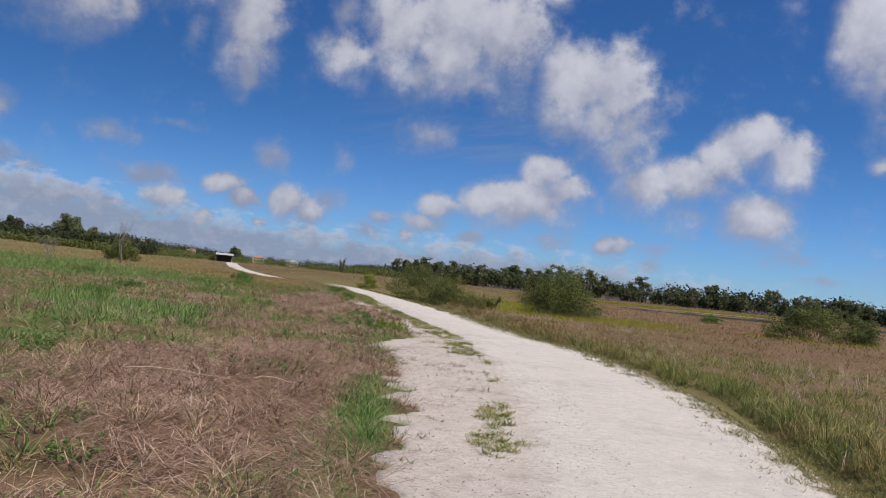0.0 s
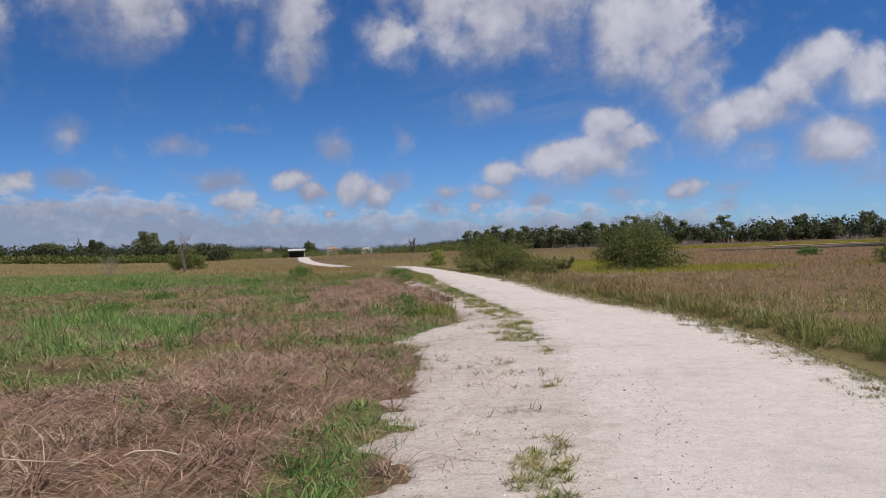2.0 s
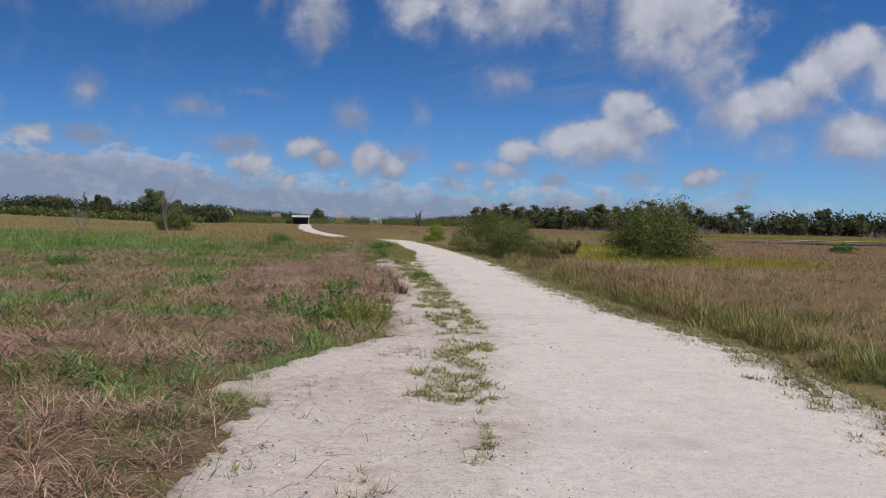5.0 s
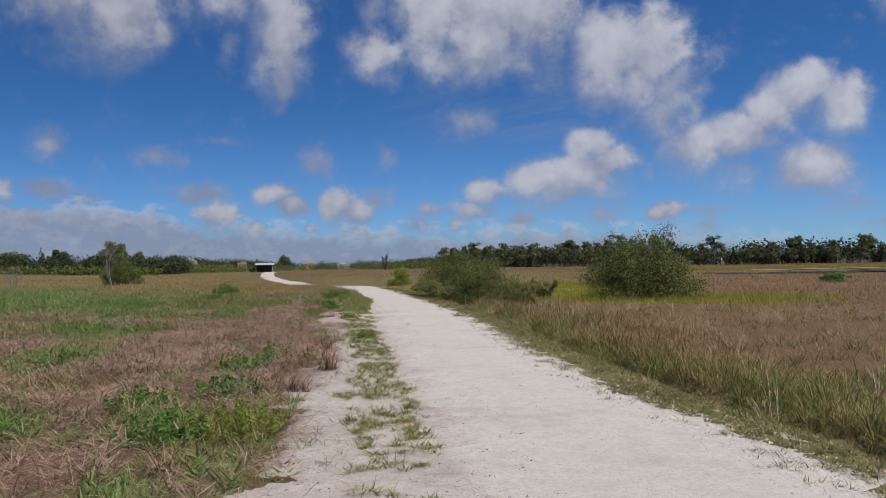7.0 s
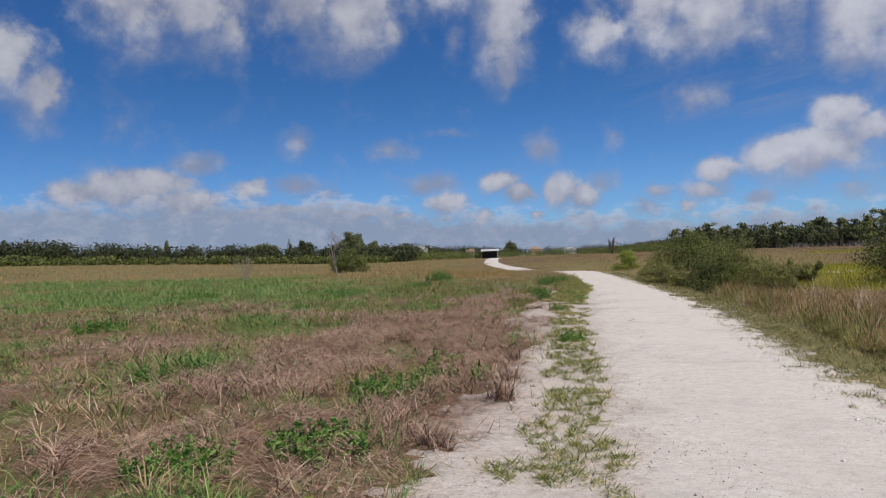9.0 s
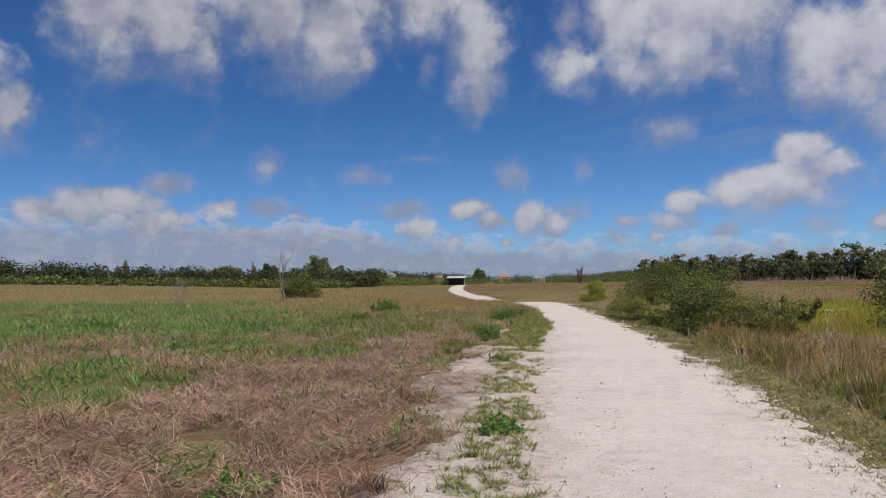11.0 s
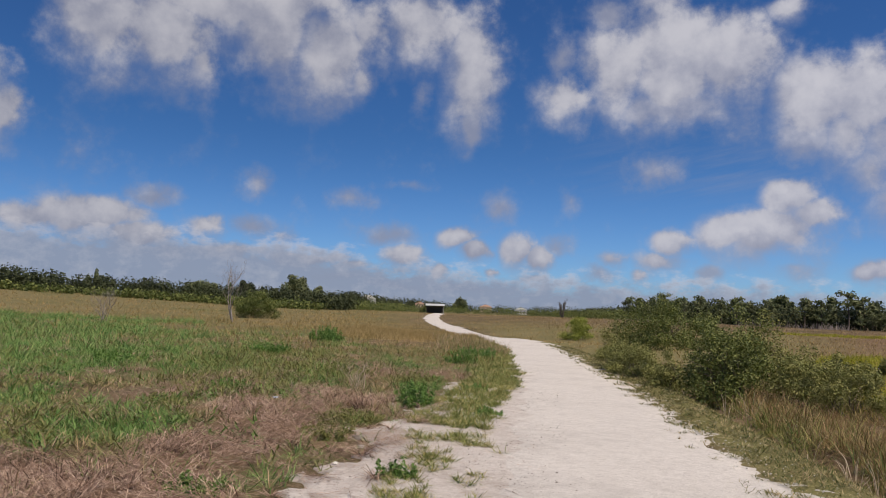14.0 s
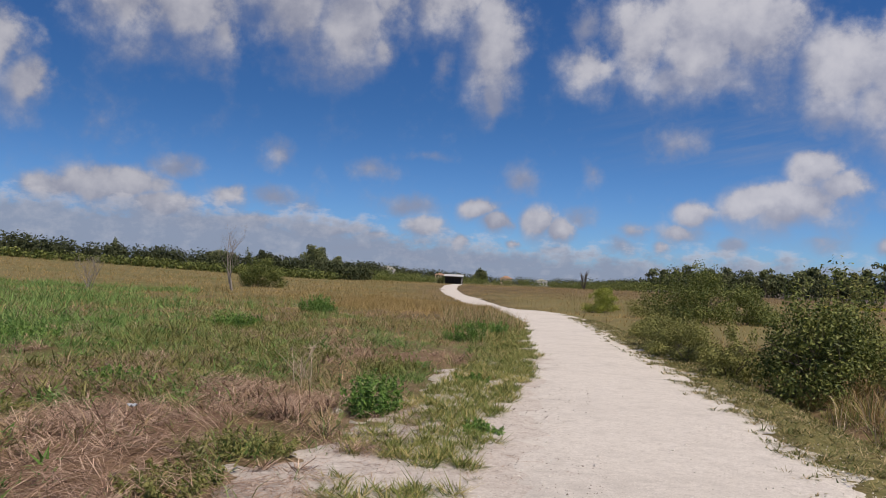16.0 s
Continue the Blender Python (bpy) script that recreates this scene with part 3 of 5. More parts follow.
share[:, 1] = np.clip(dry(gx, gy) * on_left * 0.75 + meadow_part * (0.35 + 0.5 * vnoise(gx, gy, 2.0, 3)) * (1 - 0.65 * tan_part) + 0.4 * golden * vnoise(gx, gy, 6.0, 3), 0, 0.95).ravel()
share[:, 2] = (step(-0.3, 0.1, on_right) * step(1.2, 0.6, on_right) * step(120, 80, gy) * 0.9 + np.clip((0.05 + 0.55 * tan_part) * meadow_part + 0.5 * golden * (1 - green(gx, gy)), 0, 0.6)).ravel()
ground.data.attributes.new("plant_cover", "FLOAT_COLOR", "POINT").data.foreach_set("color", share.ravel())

# the shell path: crowned a little, its edges thinning out raggedly
along = np.concatenate([np.arange(-55, -4, 1.0), np.arange(-4, 66, 0.09), np.arange(66, 253, 0.6)])
across = np.linspace(-0.25, 1.25, 46)
py, pv = np.meshgrid(along, across, indexing="ij")
wide = right_edge(py) - left_edge(py)
px = left_edge(py) + pv * wide
pz = path_top(px, py)
tagged(sheet("path", px, py, pz, SHELL), "white crushed-shell footpath with ragged edges", kind="structure")

# bare trodden sand left of the path
sy_line, s_line = np.arange(-2, 64, 0.07), np.linspace(-0.5, 4.2, 84)
sy, sd = np.meshgrid(sy_line, s_line, indexing="ij")
sx = left_edge(sy) - sd / 0.95
sz = sand_top(sx, sy)
tagged(sheet("sand", sx, sy, sz, SAND), "bare greyish sand trodden beside the path", kind="structure")

# ---- grass ----
def strew(n, x0, x1, y0, y1, keep):
    """Random places in a box, of which keep(x, y) gives the share that stays."""
    x, y = rng.uniform(x0, x1, n), rng.uniform(y0, y1, n)
    ok = rng.random(n) < keep(x, y)
    return x[ok], y[ok]


def blades(name, x, y, tall, wide, lean, mat, label, parts=2, lift=0.0, curl=0.35, heading=None, near_path=False):
    """Grass blades as one object: tall, wide and lean (0 upright, 1 lying) are arrays or numbers."""
    n = len(x)
    tall, wide, lean = (np.broadcast_to(np.asarray(v, float), n) for v in (tall, wide, lean))
    z = (surface(x, y) if near_path else terrain(x, y)) - 0.01 + lift * rng.random(n)
    a = rng.uniform(0, 2 * np.pi, n) if heading is None else heading
    face = a + rng.uniform(-1.2, 1.2, n) + np.pi / 2
    side = np.stack([np.cos(face), np.sin(face), 0 * a], -1) * wide[:, None] / 2
    base = np.stack([x, y, z], -1)

    def at(t):
        tilt = lean * (np.pi / 2) * (1 - curl + curl * 2 * t)
        tilt = np.minimum(tilt, 1.62)
        return base + (tall * t)[:, None] * np.stack([np.cos(a) * np.sin(tilt), np.sin(a) * np.sin(tilt), np.cos(tilt)], -1)

    if parts == 1:
        verts = np.stack([base - side, base + side, at(1.0)], 1)
        faces = np.arange(3)[None]
    else:
        mid = at(0.55)
        verts = np.stack([base - side, base + side, mid + side * 0.8, mid - side * 0.8, at(1.0)], 1)
        faces = np.array([[0, 1, 2], [0, 2, 3], [3, 2, 4]])
    k = verts.shape[1]
    all_faces = (faces[None] + (np.arange(n) * k)[:, None, None]).reshape(-1, 3)
    return tagged(new(name, mesh_from(name, verts.reshape(-1, 3), all_faces, mat)), label, "grass", kind="stuff")


def rimwise(n, d0, d1, y0, y1, side, keep):
    """Random places by their distance from the path's left (-1) or right (1) edge."""
    y, d = rng.uniform(y0, y1, n), rng.uniform(d0, d1, n)
    x = left_edge(y) - d / 0.95 if side < 0 else right_edge(y) + d / 0.95
    ok = rng.random(n) < keep(x, y)
    return x[ok], y[ok]


def tufted(x, y, per, wide):
    """Blades gathered into tufts round the given places: places, headings outwards, and a size for each tuft."""
    n = len(x)
    pick = np.repeat(np.arange(n), per)
    a, d = rng.uniform(0, 2 * np.pi, len(pick)), np.abs(rng.normal(0, 0.5, len(pick)))
    w = (wide * rng.uniform(0.5, 1.5, n))[pick]
    size = rng.uniform(0.65, 1.25, n)[pick] * (1.1 - 0.3 * np.minimum(d, 1))
    return x[pick] + np.cos(a) * d * w, y[pick] + np.sin(a) * d * w, a + rng.normal(0, 0.7, len(pick)), size


def near_of(x, y):
    """Rough distance at which a place is passed."""
    return np.hypot(x - left_edge(y), np.maximum(0, y - 42))


def falloff(x, y, full, power=1.3):
    return np.minimum(1, (full / np.maximum(near_of(x, y), 0.1)) ** power)


U = rng.uniform
# matted straw, lying in tangled layers over one another
x, y = strew(860000, -24, -1, 2, 56, lambda x, y: dry(x, y) * (1 - 0.85 * sandy(x, y)) * (off_left(x, y) > 0.5) * falloff(x, y, 5.5, 1.35) * 0.85)
comb = vnoise(x, y, 0.8, 2) * 16 + rng.normal(0, 0.8, len(x))
mound = 0.05 + 0.24 * vnoise(x, y + 60, 0.7, 2)
close = near_of(x, y) < 6.5
for sel, k in ((close, 2), (~close, 1)):
    n = sel.sum()
    blades("dry_straw", x[sel], y[sel], U(0.16, 0.5, n), U(0.003, 0.0068, n) * (1 + near_of(x[sel], y[sel]) * 0.07), U(0.7, 1.02, n), STRAW,
           "matted pinkish-brown dead straw lying on the ground", k, mound[sel], 0.3, comb[sel])
x, y = strew(16000, -24, -1, 2, 56, lambda x, y: dry(x, y) * (off_left(x, y) > 0.7) * (1 - sandy(x, y)) * falloff(x, y, 7, 1.0) * (vnoise(x, y, 0.7, 2) > 0.5))
blades("dead_stalks", x, y, U(0.15, 0.38, len(x)), U(0.004, 0.007, len(x)), U(0.3, 0.85, len(x)), STRAW, "dead brown grass stalks still standing in tufts", 2)
tx, ty = strew(16000, -24, -1, 3, 54, lambda x, y: dry(x, y) * (off_left(x, y) > 0.9) * (1 - sandy(x, y)) * falloff(x, y, 5, 1.1) * step(0.42, 0.56, vnoise(x + 2, y + 80, 0.9, 3)))
x, y, a, size = tufted(tx, ty, 30, 0.12)
blades("straw_tussocks", x, y, U(0.16, 0.42, len(x)) * size, U(0.004, 0.008, len(x)) * (1 + near_of(x, y) * 0.08), U(0.35, 1.0, len(x)), STRAW, "bent dead tussocks rising from the matted straw", 2, 0.06, 0.6, a)
# withered tussocks and loose stalks lying on the sand strip
tx, ty = strew(300, -12, -3, 22, 46, lambda x, y: ((off_left(x, y) > 0.8) & (off_left(x, y) < 3.0)) * 1.0)
x, y, a, size = tufted(tx, ty, 60, 0.11)
blades("dead_tufts", x, y, U(0.14, 0.36, len(x)) * size, U(0.005, 0.01, len(x)), U(0.6, 1.0, len(x)), STRAW, "withered brown grass tufts sprawled on sand", 2, 0.03, 0.4, a, near_path=True)

x, y = rimwise(120000, 0.75, 3.2, 22, 47, -1, lambda x, y: sandy(x, y) * step(0.9, 1.4, off_left(x, y) + 0.3 * step(30, 34, y)) * step(0.4, 0.6, vnoise(x + 11, y, 0.8, 3)) * 0.85)
blades("sand_straw", x, y, U(0.08, 0.34, len(x)), U(0.004, 0.009, len(x)), U(0.8, 1.02, len(x)), STRAW, "dead stalks strewn over the bare sand", 1, 0.05, 0.3, vnoise(x, y, 0.7, 2) * 12 + rng.normal(0, 0.9, len(x)), True)

# green grass left of the path, in tufts
x, y = strew(52000, -34, -1, 2, 70, lambda x, y: lush(x, y) * (1 - 0.8 * dry(x, y)) * (off_left(x, y) > 0.6) * (1 - sandy(x, y)) * falloff(x, y, 8, 1.2) * step(0.3, 0.5, vnoise(x, y, 0.8, 2)))
x, y, a, size = tufted(x, y, 22, 0.17)
tallness = 0.7 + 0.75 * step(0.0, 0.5, inside_any(LUSH[2:4], x, y))
for sel, k in ((near_of(x, y) < 9, 2), (near_of(x, y) >= 9, 1)):
    n = sel.sum()
    blades("tall_green_grass", x[sel], y[sel], U(0.14, 0.42, n) * size[sel] * tallness[sel], U(0.008, 0.016, n) * (1 + near_of(x[sel], y[sel]) * 0.06), U(0.1, 0.9, n), GREEN,
           "tall fresh green grass growing in the field", k, 0.0, 0.6, a[sel])
# tussocks of olive and withered grass, each a fountain of bent blades, with bare gaps between them
x, y = rimwise(15000, 0.8, 26, 2, 66, -1, lambda x, y: (1 - sandy(x, y)) * (1 - (0.8 - 0.22 * step(20, 24, y)) * dry(x, y)) * np.minimum(1, (4.5 / off_left(x, y)) ** 0.9) * (0.12 + 0.88 * step(0.4, 0.52, vnoise(x + 17, y, 0.9, 3))))
x, y, a, size = tufted(x, y, 34, 0.13)
tone = green(x, y)
fresh = rng.random(len(x)) < 0.1 + 0.75 * tone
for sel, name, mat, label in ((fresh, "green_tussocks", GREEN, "green grass tussocks with bent blades"), (~fresh, "olive_tussocks", MIXED, "olive and withered grass tussocks")):
    n = sel.sum()
    blades(name, x[sel], y[sel], U(0.14, 0.4, n) * size[sel], U(0.006, 0.012, n) * (1 + off_left(x[sel], y[sel]) * 0.06), U(0.25, 0.95, n), mat, label, 2, 0.0, 0.6, a[sel])
# short growth filling between the tussocks
x, y = rimwise(26000, 0.8, 24, 2, 64, -1, lambda x, y: (1 - sandy(x, y)) * (1 - 0.88 * dry(x, y)) * np.minimum(1, (6.0 / off_left(x, y)) ** 0.8))
x, y, a, size = tufted(x, y, 11, 0.22)
leafgreen = rng.random(len(x)) < 0.1 + 0.8 * green(x, y)
for sel, name, mat, label in ((leafgreen, "short_green_grass", GREEN, "thick short green grass of the field"), (~leafgreen, "short_brown_grass", MIXED, "short withered olive grass of the field")):
    n = sel.sum()
    blades(name, x[sel], y[sel], U(0.06, 0.2, n) * size[sel], U(0.007, 0.014, n) * (1 + off_left(x[sel], y[sel]) * 0.06), U(0.3, 1.0, n), mat, label, 1, 0.04, 0.5, a[sel])
# pale withered tufts and broad-leaved herbs between them
x, y = rimwise(7000, 3.0, 34, 12, 72, -1, lambda x, y: step(0.52, 0.6, vnoise(x + 90, y + 45, 2.6, 3)) * np.minimum(1, (10.0 / off_left(x, y)) ** 0.8))
x, y, a, size = tufted(x, y, 14, 0.3)
blades("pale_dead_tufts", x, y, U(0.12, 0.36, len(x)) * size, U(0.008, 0.016, len(x)) * (1 + off_left(x, y) * 0.04), U(0.3, 1.0, len(x)), STRAW, "pale withered tufts between green grass", 1, 0.08, 0.5, a)
x, y = rimwise(20000, 1.0, 30, 20, 68, -1, lambda x, y: (1 - sandy(x, y)) * np.maximum(carpet(x, y), 0.5 * (1 - dry(x, y)) * step(0.56, 0.62, vnoise(x + 60, y + 15, 1.6, 3))) * np.minimum(1, (8.0 / off_left(x, y)) ** 0.8))
x, y, a, size = tufted(x, y, 24, 0.18)
blades("herb_carpet", x, y, U(0.06, 0.22, len(x)) * size, U(0.012, 0.024, len(x)) * (1 + off_left(x, y) * 0.04), U(0.2, 0.95, len(x)), LEAF_GREY, "low grey-green herbs carpeting the field", 1, 0.16, 0.5, a)
x, y = strew(9000, -24, -2, 3, 58, lambda x, y: (off_left(x, y) > 0.9) * (1 - sandy(x, y)) * step(0.56, 0.62, vnoise(x + 30, y + 5, 1.1, 3)) * (1 - 0.5 * dry(x, y)) * falloff(x, y, 8, 1.0))
x, y, a, size = tufted(x, y, 26, 0.17)
blades("creeping_herbs", x, y, U(0.05, 0.14, len(x)) * size, U(0.018, 0.036, len(x)), U(0.25, 0.95, len(x)), LEAF_BRIGHT, "broad-leaved bright green herbs creeping through straw", 1, 0.2, 0.5, a)
# the far left field, golden towards the trees
x, y = strew(46000, -175, -14, 20, 235, lambda x, y: (off_left(x, y) > 8) * step(14, 40, near_of(x, y)) * np.minimum(1, (60 / near_of(x, y)) ** 1.5) * (1 - 0.6 * lush(x, y)))
x, y, a, size = tufted(x, y, 6, 0.4)
blades("golden_grass", x, y, U(0.2, 0.5, len(x)) * size, U(0.016, 0.036, len(x)) * (1 + near_of(x, y) * 0.012), U(0.1, 0.95, len(x)), GOLD, "golden dry grass of the far field", 1, 0.0, 0.5, a)
x, y = strew(64000, -80, -14, 30, 105, lambda x, y: lush(x, y) * step(0.34, 0.5, vnoise(x, y, 2.2, 3)) * step(14, 26, near_of(x, y)))
x, y, a, size = tufted(x, y, 9, 0.35)
blades("far_green_grass", x, y, U(0.15, 0.65, len(x)) * size * (0.5 + vnoise(x, y, 1.4, 2)), U(0.016, 0.04, len(x)), U(0.2, 0.98, len(x)), GREEN, "far belt of lush green grass", 1, 0.0, 0.5, a)

# short grass on the left rim of the path and between path and sand
SINGLE = [(-0.5, 10.0, 0.2, 1.0, 4), (-0.4, 8.4, 0.3, 0.7, 4), (-0.8, 13.8, 0.15, 0.36, 0), (-0.32, 9.9, 0.08, 0.25, 0), (-1.1, 16.6, 0.1, 0.5, 0), (-2.2, 20.4, 0.2, 0.8, 18), (-2.2, 19.2, 0.17, 0.4, 20), (-4.0, 25.6, 0.16, 0.36, 20)]


def rim(x, y):
    """Short grass between path and sand: single tufts at first, then a broken strip that widens."""
    d = off_left(x, y) + (vnoise(x + 5, y, 0.6, 2) - 0.5) * 0.35
    gap = np.interp(y, [16, 17.5, 21, 24, 27, 36, 39, 44, 48, 60], [-0.6, 0.05, 0.12, 0.08, 0.12, 0.12, 0.04, 0.05, 0.14, 0.16])
    middle = np.interp(y, [16, 24, 32, 42, 45, 52, 70], [0.25, 0.25, 0.32, 0.42, 0.75, 0.5, 0.5])
    half = np.interp(y, [16, 22, 40, 45, 52, 70], [0.3, 0.36, 0.38, 0.62, 0.62, 0.7])
    strip = step(1.15, 0.75, np.abs(d - middle) / half) * step(0.45, 0.53, vnoise(x, y, 0.7, 3) + gap)
    return np.maximum(strip, step(-0.1, 0.25, inside_any(SINGLE, x, y) + (vnoise(x, y, 0.25, 2) - 0.5) * 0.9))


def shore(x, y):
    """The green fringe where the field meets the sand."""
    d = off_left(x, y) - sand_border(y)
    return step(-0.25, 0.05, d) * step(1.1, 0.4, d) * step(28, 23, y) * step(0.38, 0.54, vnoise(x + 20, y, 0.9, 2) + 0.25 * step(13, 11, y))


x, y = rimwise(15000, -0.3, 1.7, 3, 75, -1, lambda x, y: rim(x, y) * falloff(x, y, 20, 1.0))
x, y, a, size = tufted(x, y, 30, 0.08)
blades("rim_grass", x, y, U(0.035, 0.1, len(x)) * size * (1 + 0.8 * step(37, 45, y)), U(0.007, 0.013, len(x)) * (1 + np.maximum(0, y - 42) * 0.05), U(0.25, 0.98, len(x)), RIM,
       "low green grass tufts along the path's rim", 1, 0.03, 0.5, a, True)
x, y = rimwise(9000, 0.8, 3.8, 2.5, 28, -1, shore)
x, y, a, size = tufted(x, y, 28, 0.11)
blades("fringe_grass", x, y, U(0.05, 0.18, len(x)) * size, U(0.005, 0.01, len(x)), U(0.2, 0.98, len(x)), GREEN, "lush green grass fringing the bare sand", 1, 0.0, 0.5, a)
x, y = rimwise(120000, 0.4, 4.2, 4, 56, -1, lambda x, y: np.exp(-((off_left(x, y) - sand_border(y)) / 0.4) ** 2) * step(0.35, 0.6, vnoise(x, y + 13, 0.5, 3)))
blades("edge_litter", x, y, U(0.05, 0.24, len(x)), U(0.003, 0.007, len(x)), U(0.75, 1.02, len(x)), STRAW, "dead stalks scattered where sand and field meet", 1, 0.06, 0.3, near_path=True)
x, y = rimwise(3000, 0.4, 4.2, 4, 56, -1, lambda x, y: np.exp(-((off_left(x, y) - sand_border(y)) / 0.35) ** 2) * step(0.5, 0.62, vnoise(x + 70, y, 0.6, 3)))
x, y, a, size = tufted(x, y, 22, 0.07)
blades("edge_sprigs", x, y, U(0.05, 0.18, len(x)) * size, U(0.005, 0.01, len(x)), U(0.2, 0.95, len(x)), GREEN, "small green sprigs where sand and field meet", 1, 0.0, 0.5, a, True)
x, y = rimwise(5200, 0.0, 4.0, 3, 58, -1, lambda x, y: step(0.62, 0.72, vnoise(x, y + 33, 0.4, 2)) * sandy(x, y))
x, y, a, size = tufted(x, y, 18, 0.06)
blades("sand_weeds", x, y, U(0.03, 0.12, len(x)) * size, U(0.004, 0.009, len(x)), U(0.2, 0.9, len(x)), VERGE, "sparse low weeds sprouting from the sand", 1, 0.03, 0.5, a, True)
x, y = strew(60000, -60, -16, 60, 125, lambda x, y: (off_left(x, y) > -0.1) * step(16, 6, off_left(x, y)))
blades("field_grass", x, y, U(0.15, 0.36, len(x)), U(0.014, 0.03, len(x)), U(0.1, 0.95, len(x)), GOLD, "tan grass along the far bend", 1)

# taller grass hiding the bend of the path
x, y = rimwise(52000, 0.0, 9.0, 70, 106, -1, lambda x, y: 1.0 * step(70, 76, y) * step(106, 100, y))
fx, fy = rimwise(9000, -0.1, 3.0, 60, 80, -1, lambda x, y: 1.0 * step(60, 66, y))
blades("tall_bend_grass", fx, fy, U(0.25, 0.5, len(fx)), U(0.012, 0.026, len(fx)), U(0.1, 0.8, len(fx)), MIXED, "tall olive brown grass where the path bends", 1)
blades("bend_grass", x, y, U(0.2, 0.42, len(x)), U(0.012, 0.03, len(x)), U(0.1, 0.8, len(x)), GOLD, "tan grass inside the bend", 1)

# right of the path: a narrow trodden verge, then the ragged wall of the olive meadow at the swale
def wall_start(y):
    return np.interp(y, [4, 14, 20, 26, 34, 52, 80], [0.2, 0.36, 0.65, 0.9, 0.95, 1.0, 1.0])


def into_meadow(x, y):
    return off_right(x, y) - wall_start(y) + (vnoise(x, y, 0.8, 3) - 0.5) * 0.55


x, y = rimwise(27000, -0.6, 1.9, 2, 75, 1, lambda x, y: step(0.75, 0.5, into_meadow(x, y)) * falloff(x, y, 20, 0.9) * (1 + 0.6 * step(30, 24, y))
               * (0.06 + 0.94 * step(-0.15, 0.3, off_right(x, y) + 0.22 + (vnoise(x, y, 0.45, 3) - 0.5) * 1.3)) * (0.45 + 0.55 * step(0.38, 0.5, vnoise(x, y + 9, 0.35, 2))))
x, y, a, size = tufted(x, y, 15, 0.11)
blades("verge_grass", x, y, U(0.03, 0.09, len(x)) * size, U(0.008, 0.015, len(x)) * (1 + np.maximum(0, y - 42) * 0.06), U(0.25, 0.98, len(x)), VERGE,
       "short trodden olive verge grass beside the path", 1, 0.02, 0.5, a, True)
# the meadow's edge, tall tussocks leaning over the verge
x, y = rimwise(10500, 0.0, 2.9, 2, 66, 1, lambda x, y: step(0.0, 0.12, into_meadow(x, y)) * step(2.0, 1.0, into_meadow(x, y)) * falloff(x, y, 16, 0.8) * (0.6 + 0.4 * step(34, 28, y)) * step(0.3, 0.45, vnoise(x, y, 0.7, 2)))
x, y, a, size = tufted(x, y, 28, 0.15)
inward = into_meadow(x, y)
grassy = rng.random(len(x)) < (0.3 + 0.7 * np.maximum(step(1.0, 0.55, inward), step(33, 24, y))) * (0.55 + 0.45 * step(0.4, 0.55, vnoise(x, y + 31, 1.6, 2)))
for sel, name, mat, label in ((grassy, "edge_tussocks", RIM, "green tussocks along the meadow's edge"), (~grassy, "edge_stalks", MEADOW, "brown stalks among the tussocks of the meadow's edge")):
    n = sel.sum()
    blades(name, x[sel], y[sel], U(0.2, 0.46, n) * size[sel] * (0.35 + 0.9 * step(0.3, 0.75, inward[sel])) * (1 - 0.3 * step(34, 22, y[sel])), U(0.007, 0.014, n), U(0.1, 0.95, n), mat, label, 2, 0.0, 0.6, a[sel])


def meadow(x, y):
    d = into_meadow(x, y)
    return (0.2 + 0.8 * step(0.42, 0.56, vnoise(x, y + 3, 1.0, 3))) * step(0.6, 1.2, d) * np.minimum(1, (5.0 / np.maximum(d + 2.0, 0.1)) ** 1.1)


x, y = rimwise(33000, 0.6, 34, 2, 64, 1, lambda x, y: meadow(x, y) * falloff(x, y, 16, 0.8) * (0.8 + 0.2 * step(34, 28, y)))
x, y, a, size = tufted(x, y, 26, 0.24)
d = off_right(x, y)
olive = rng.random(len(x)) < 0.1 + 0.85 * step(33, 24, y) * step(12, 5, d) * (0.5 + 0.5 * step(0.36, 0.5, vnoise(x, y + 51, 1.8, 2)))
size = size * (1 - 0.36 * step(36, 22, y))
n = olive.sum()
blades("olive_grass", x[olive], y[olive], U(0.22, 0.5, n) * size[olive] * (0.5 + 0.8 * vnoise(x[olive], y[olive], 1.3, 2)), U(0.006, 0.012, n) * (1 + d[olive] * 0.05), U(0.1, 0.8, n), RIM,
       "olive-green grass of the nearer meadow", 2, 0.0, 0.6, a[olive])
for sel, k in (((d < 4.5) & ~olive, 2), ((d >= 4.5) & ~olive, 1)):
    n = sel.sum()
    blades("meadow_grass", x[sel], y[sel], U(0.26, 0.6, n) * size[sel] * (0.5 + 0.8 * vnoise(x[sel], y[sel], 1.3, 2)) * (1 - 0.55 * step(2.5, 10, d[sel])), U(0.006, 0.012, n) * (1 + d[sel] * 0.05), U(0.25, 0.98, n), MEADOW,
           "tall olive and reddish-brown meadow grass", k, 0.0, 0.6, a[sel])
x, y = rimwise(130000, 0.8, 30, 2, 60, 1, lambda x, y: step(0.5, 0.9, into_meadow(x, y)) * np.minimum(1, (4.0 / np.maximum(off_right(x, y) + 1.0, 0.1)) ** 0.8) * falloff(x, y, 16, 0.8))
olive = rng.random(len(x)) < 0.75 * step(33, 24, y) * step(12, 5, off_right(x, y))
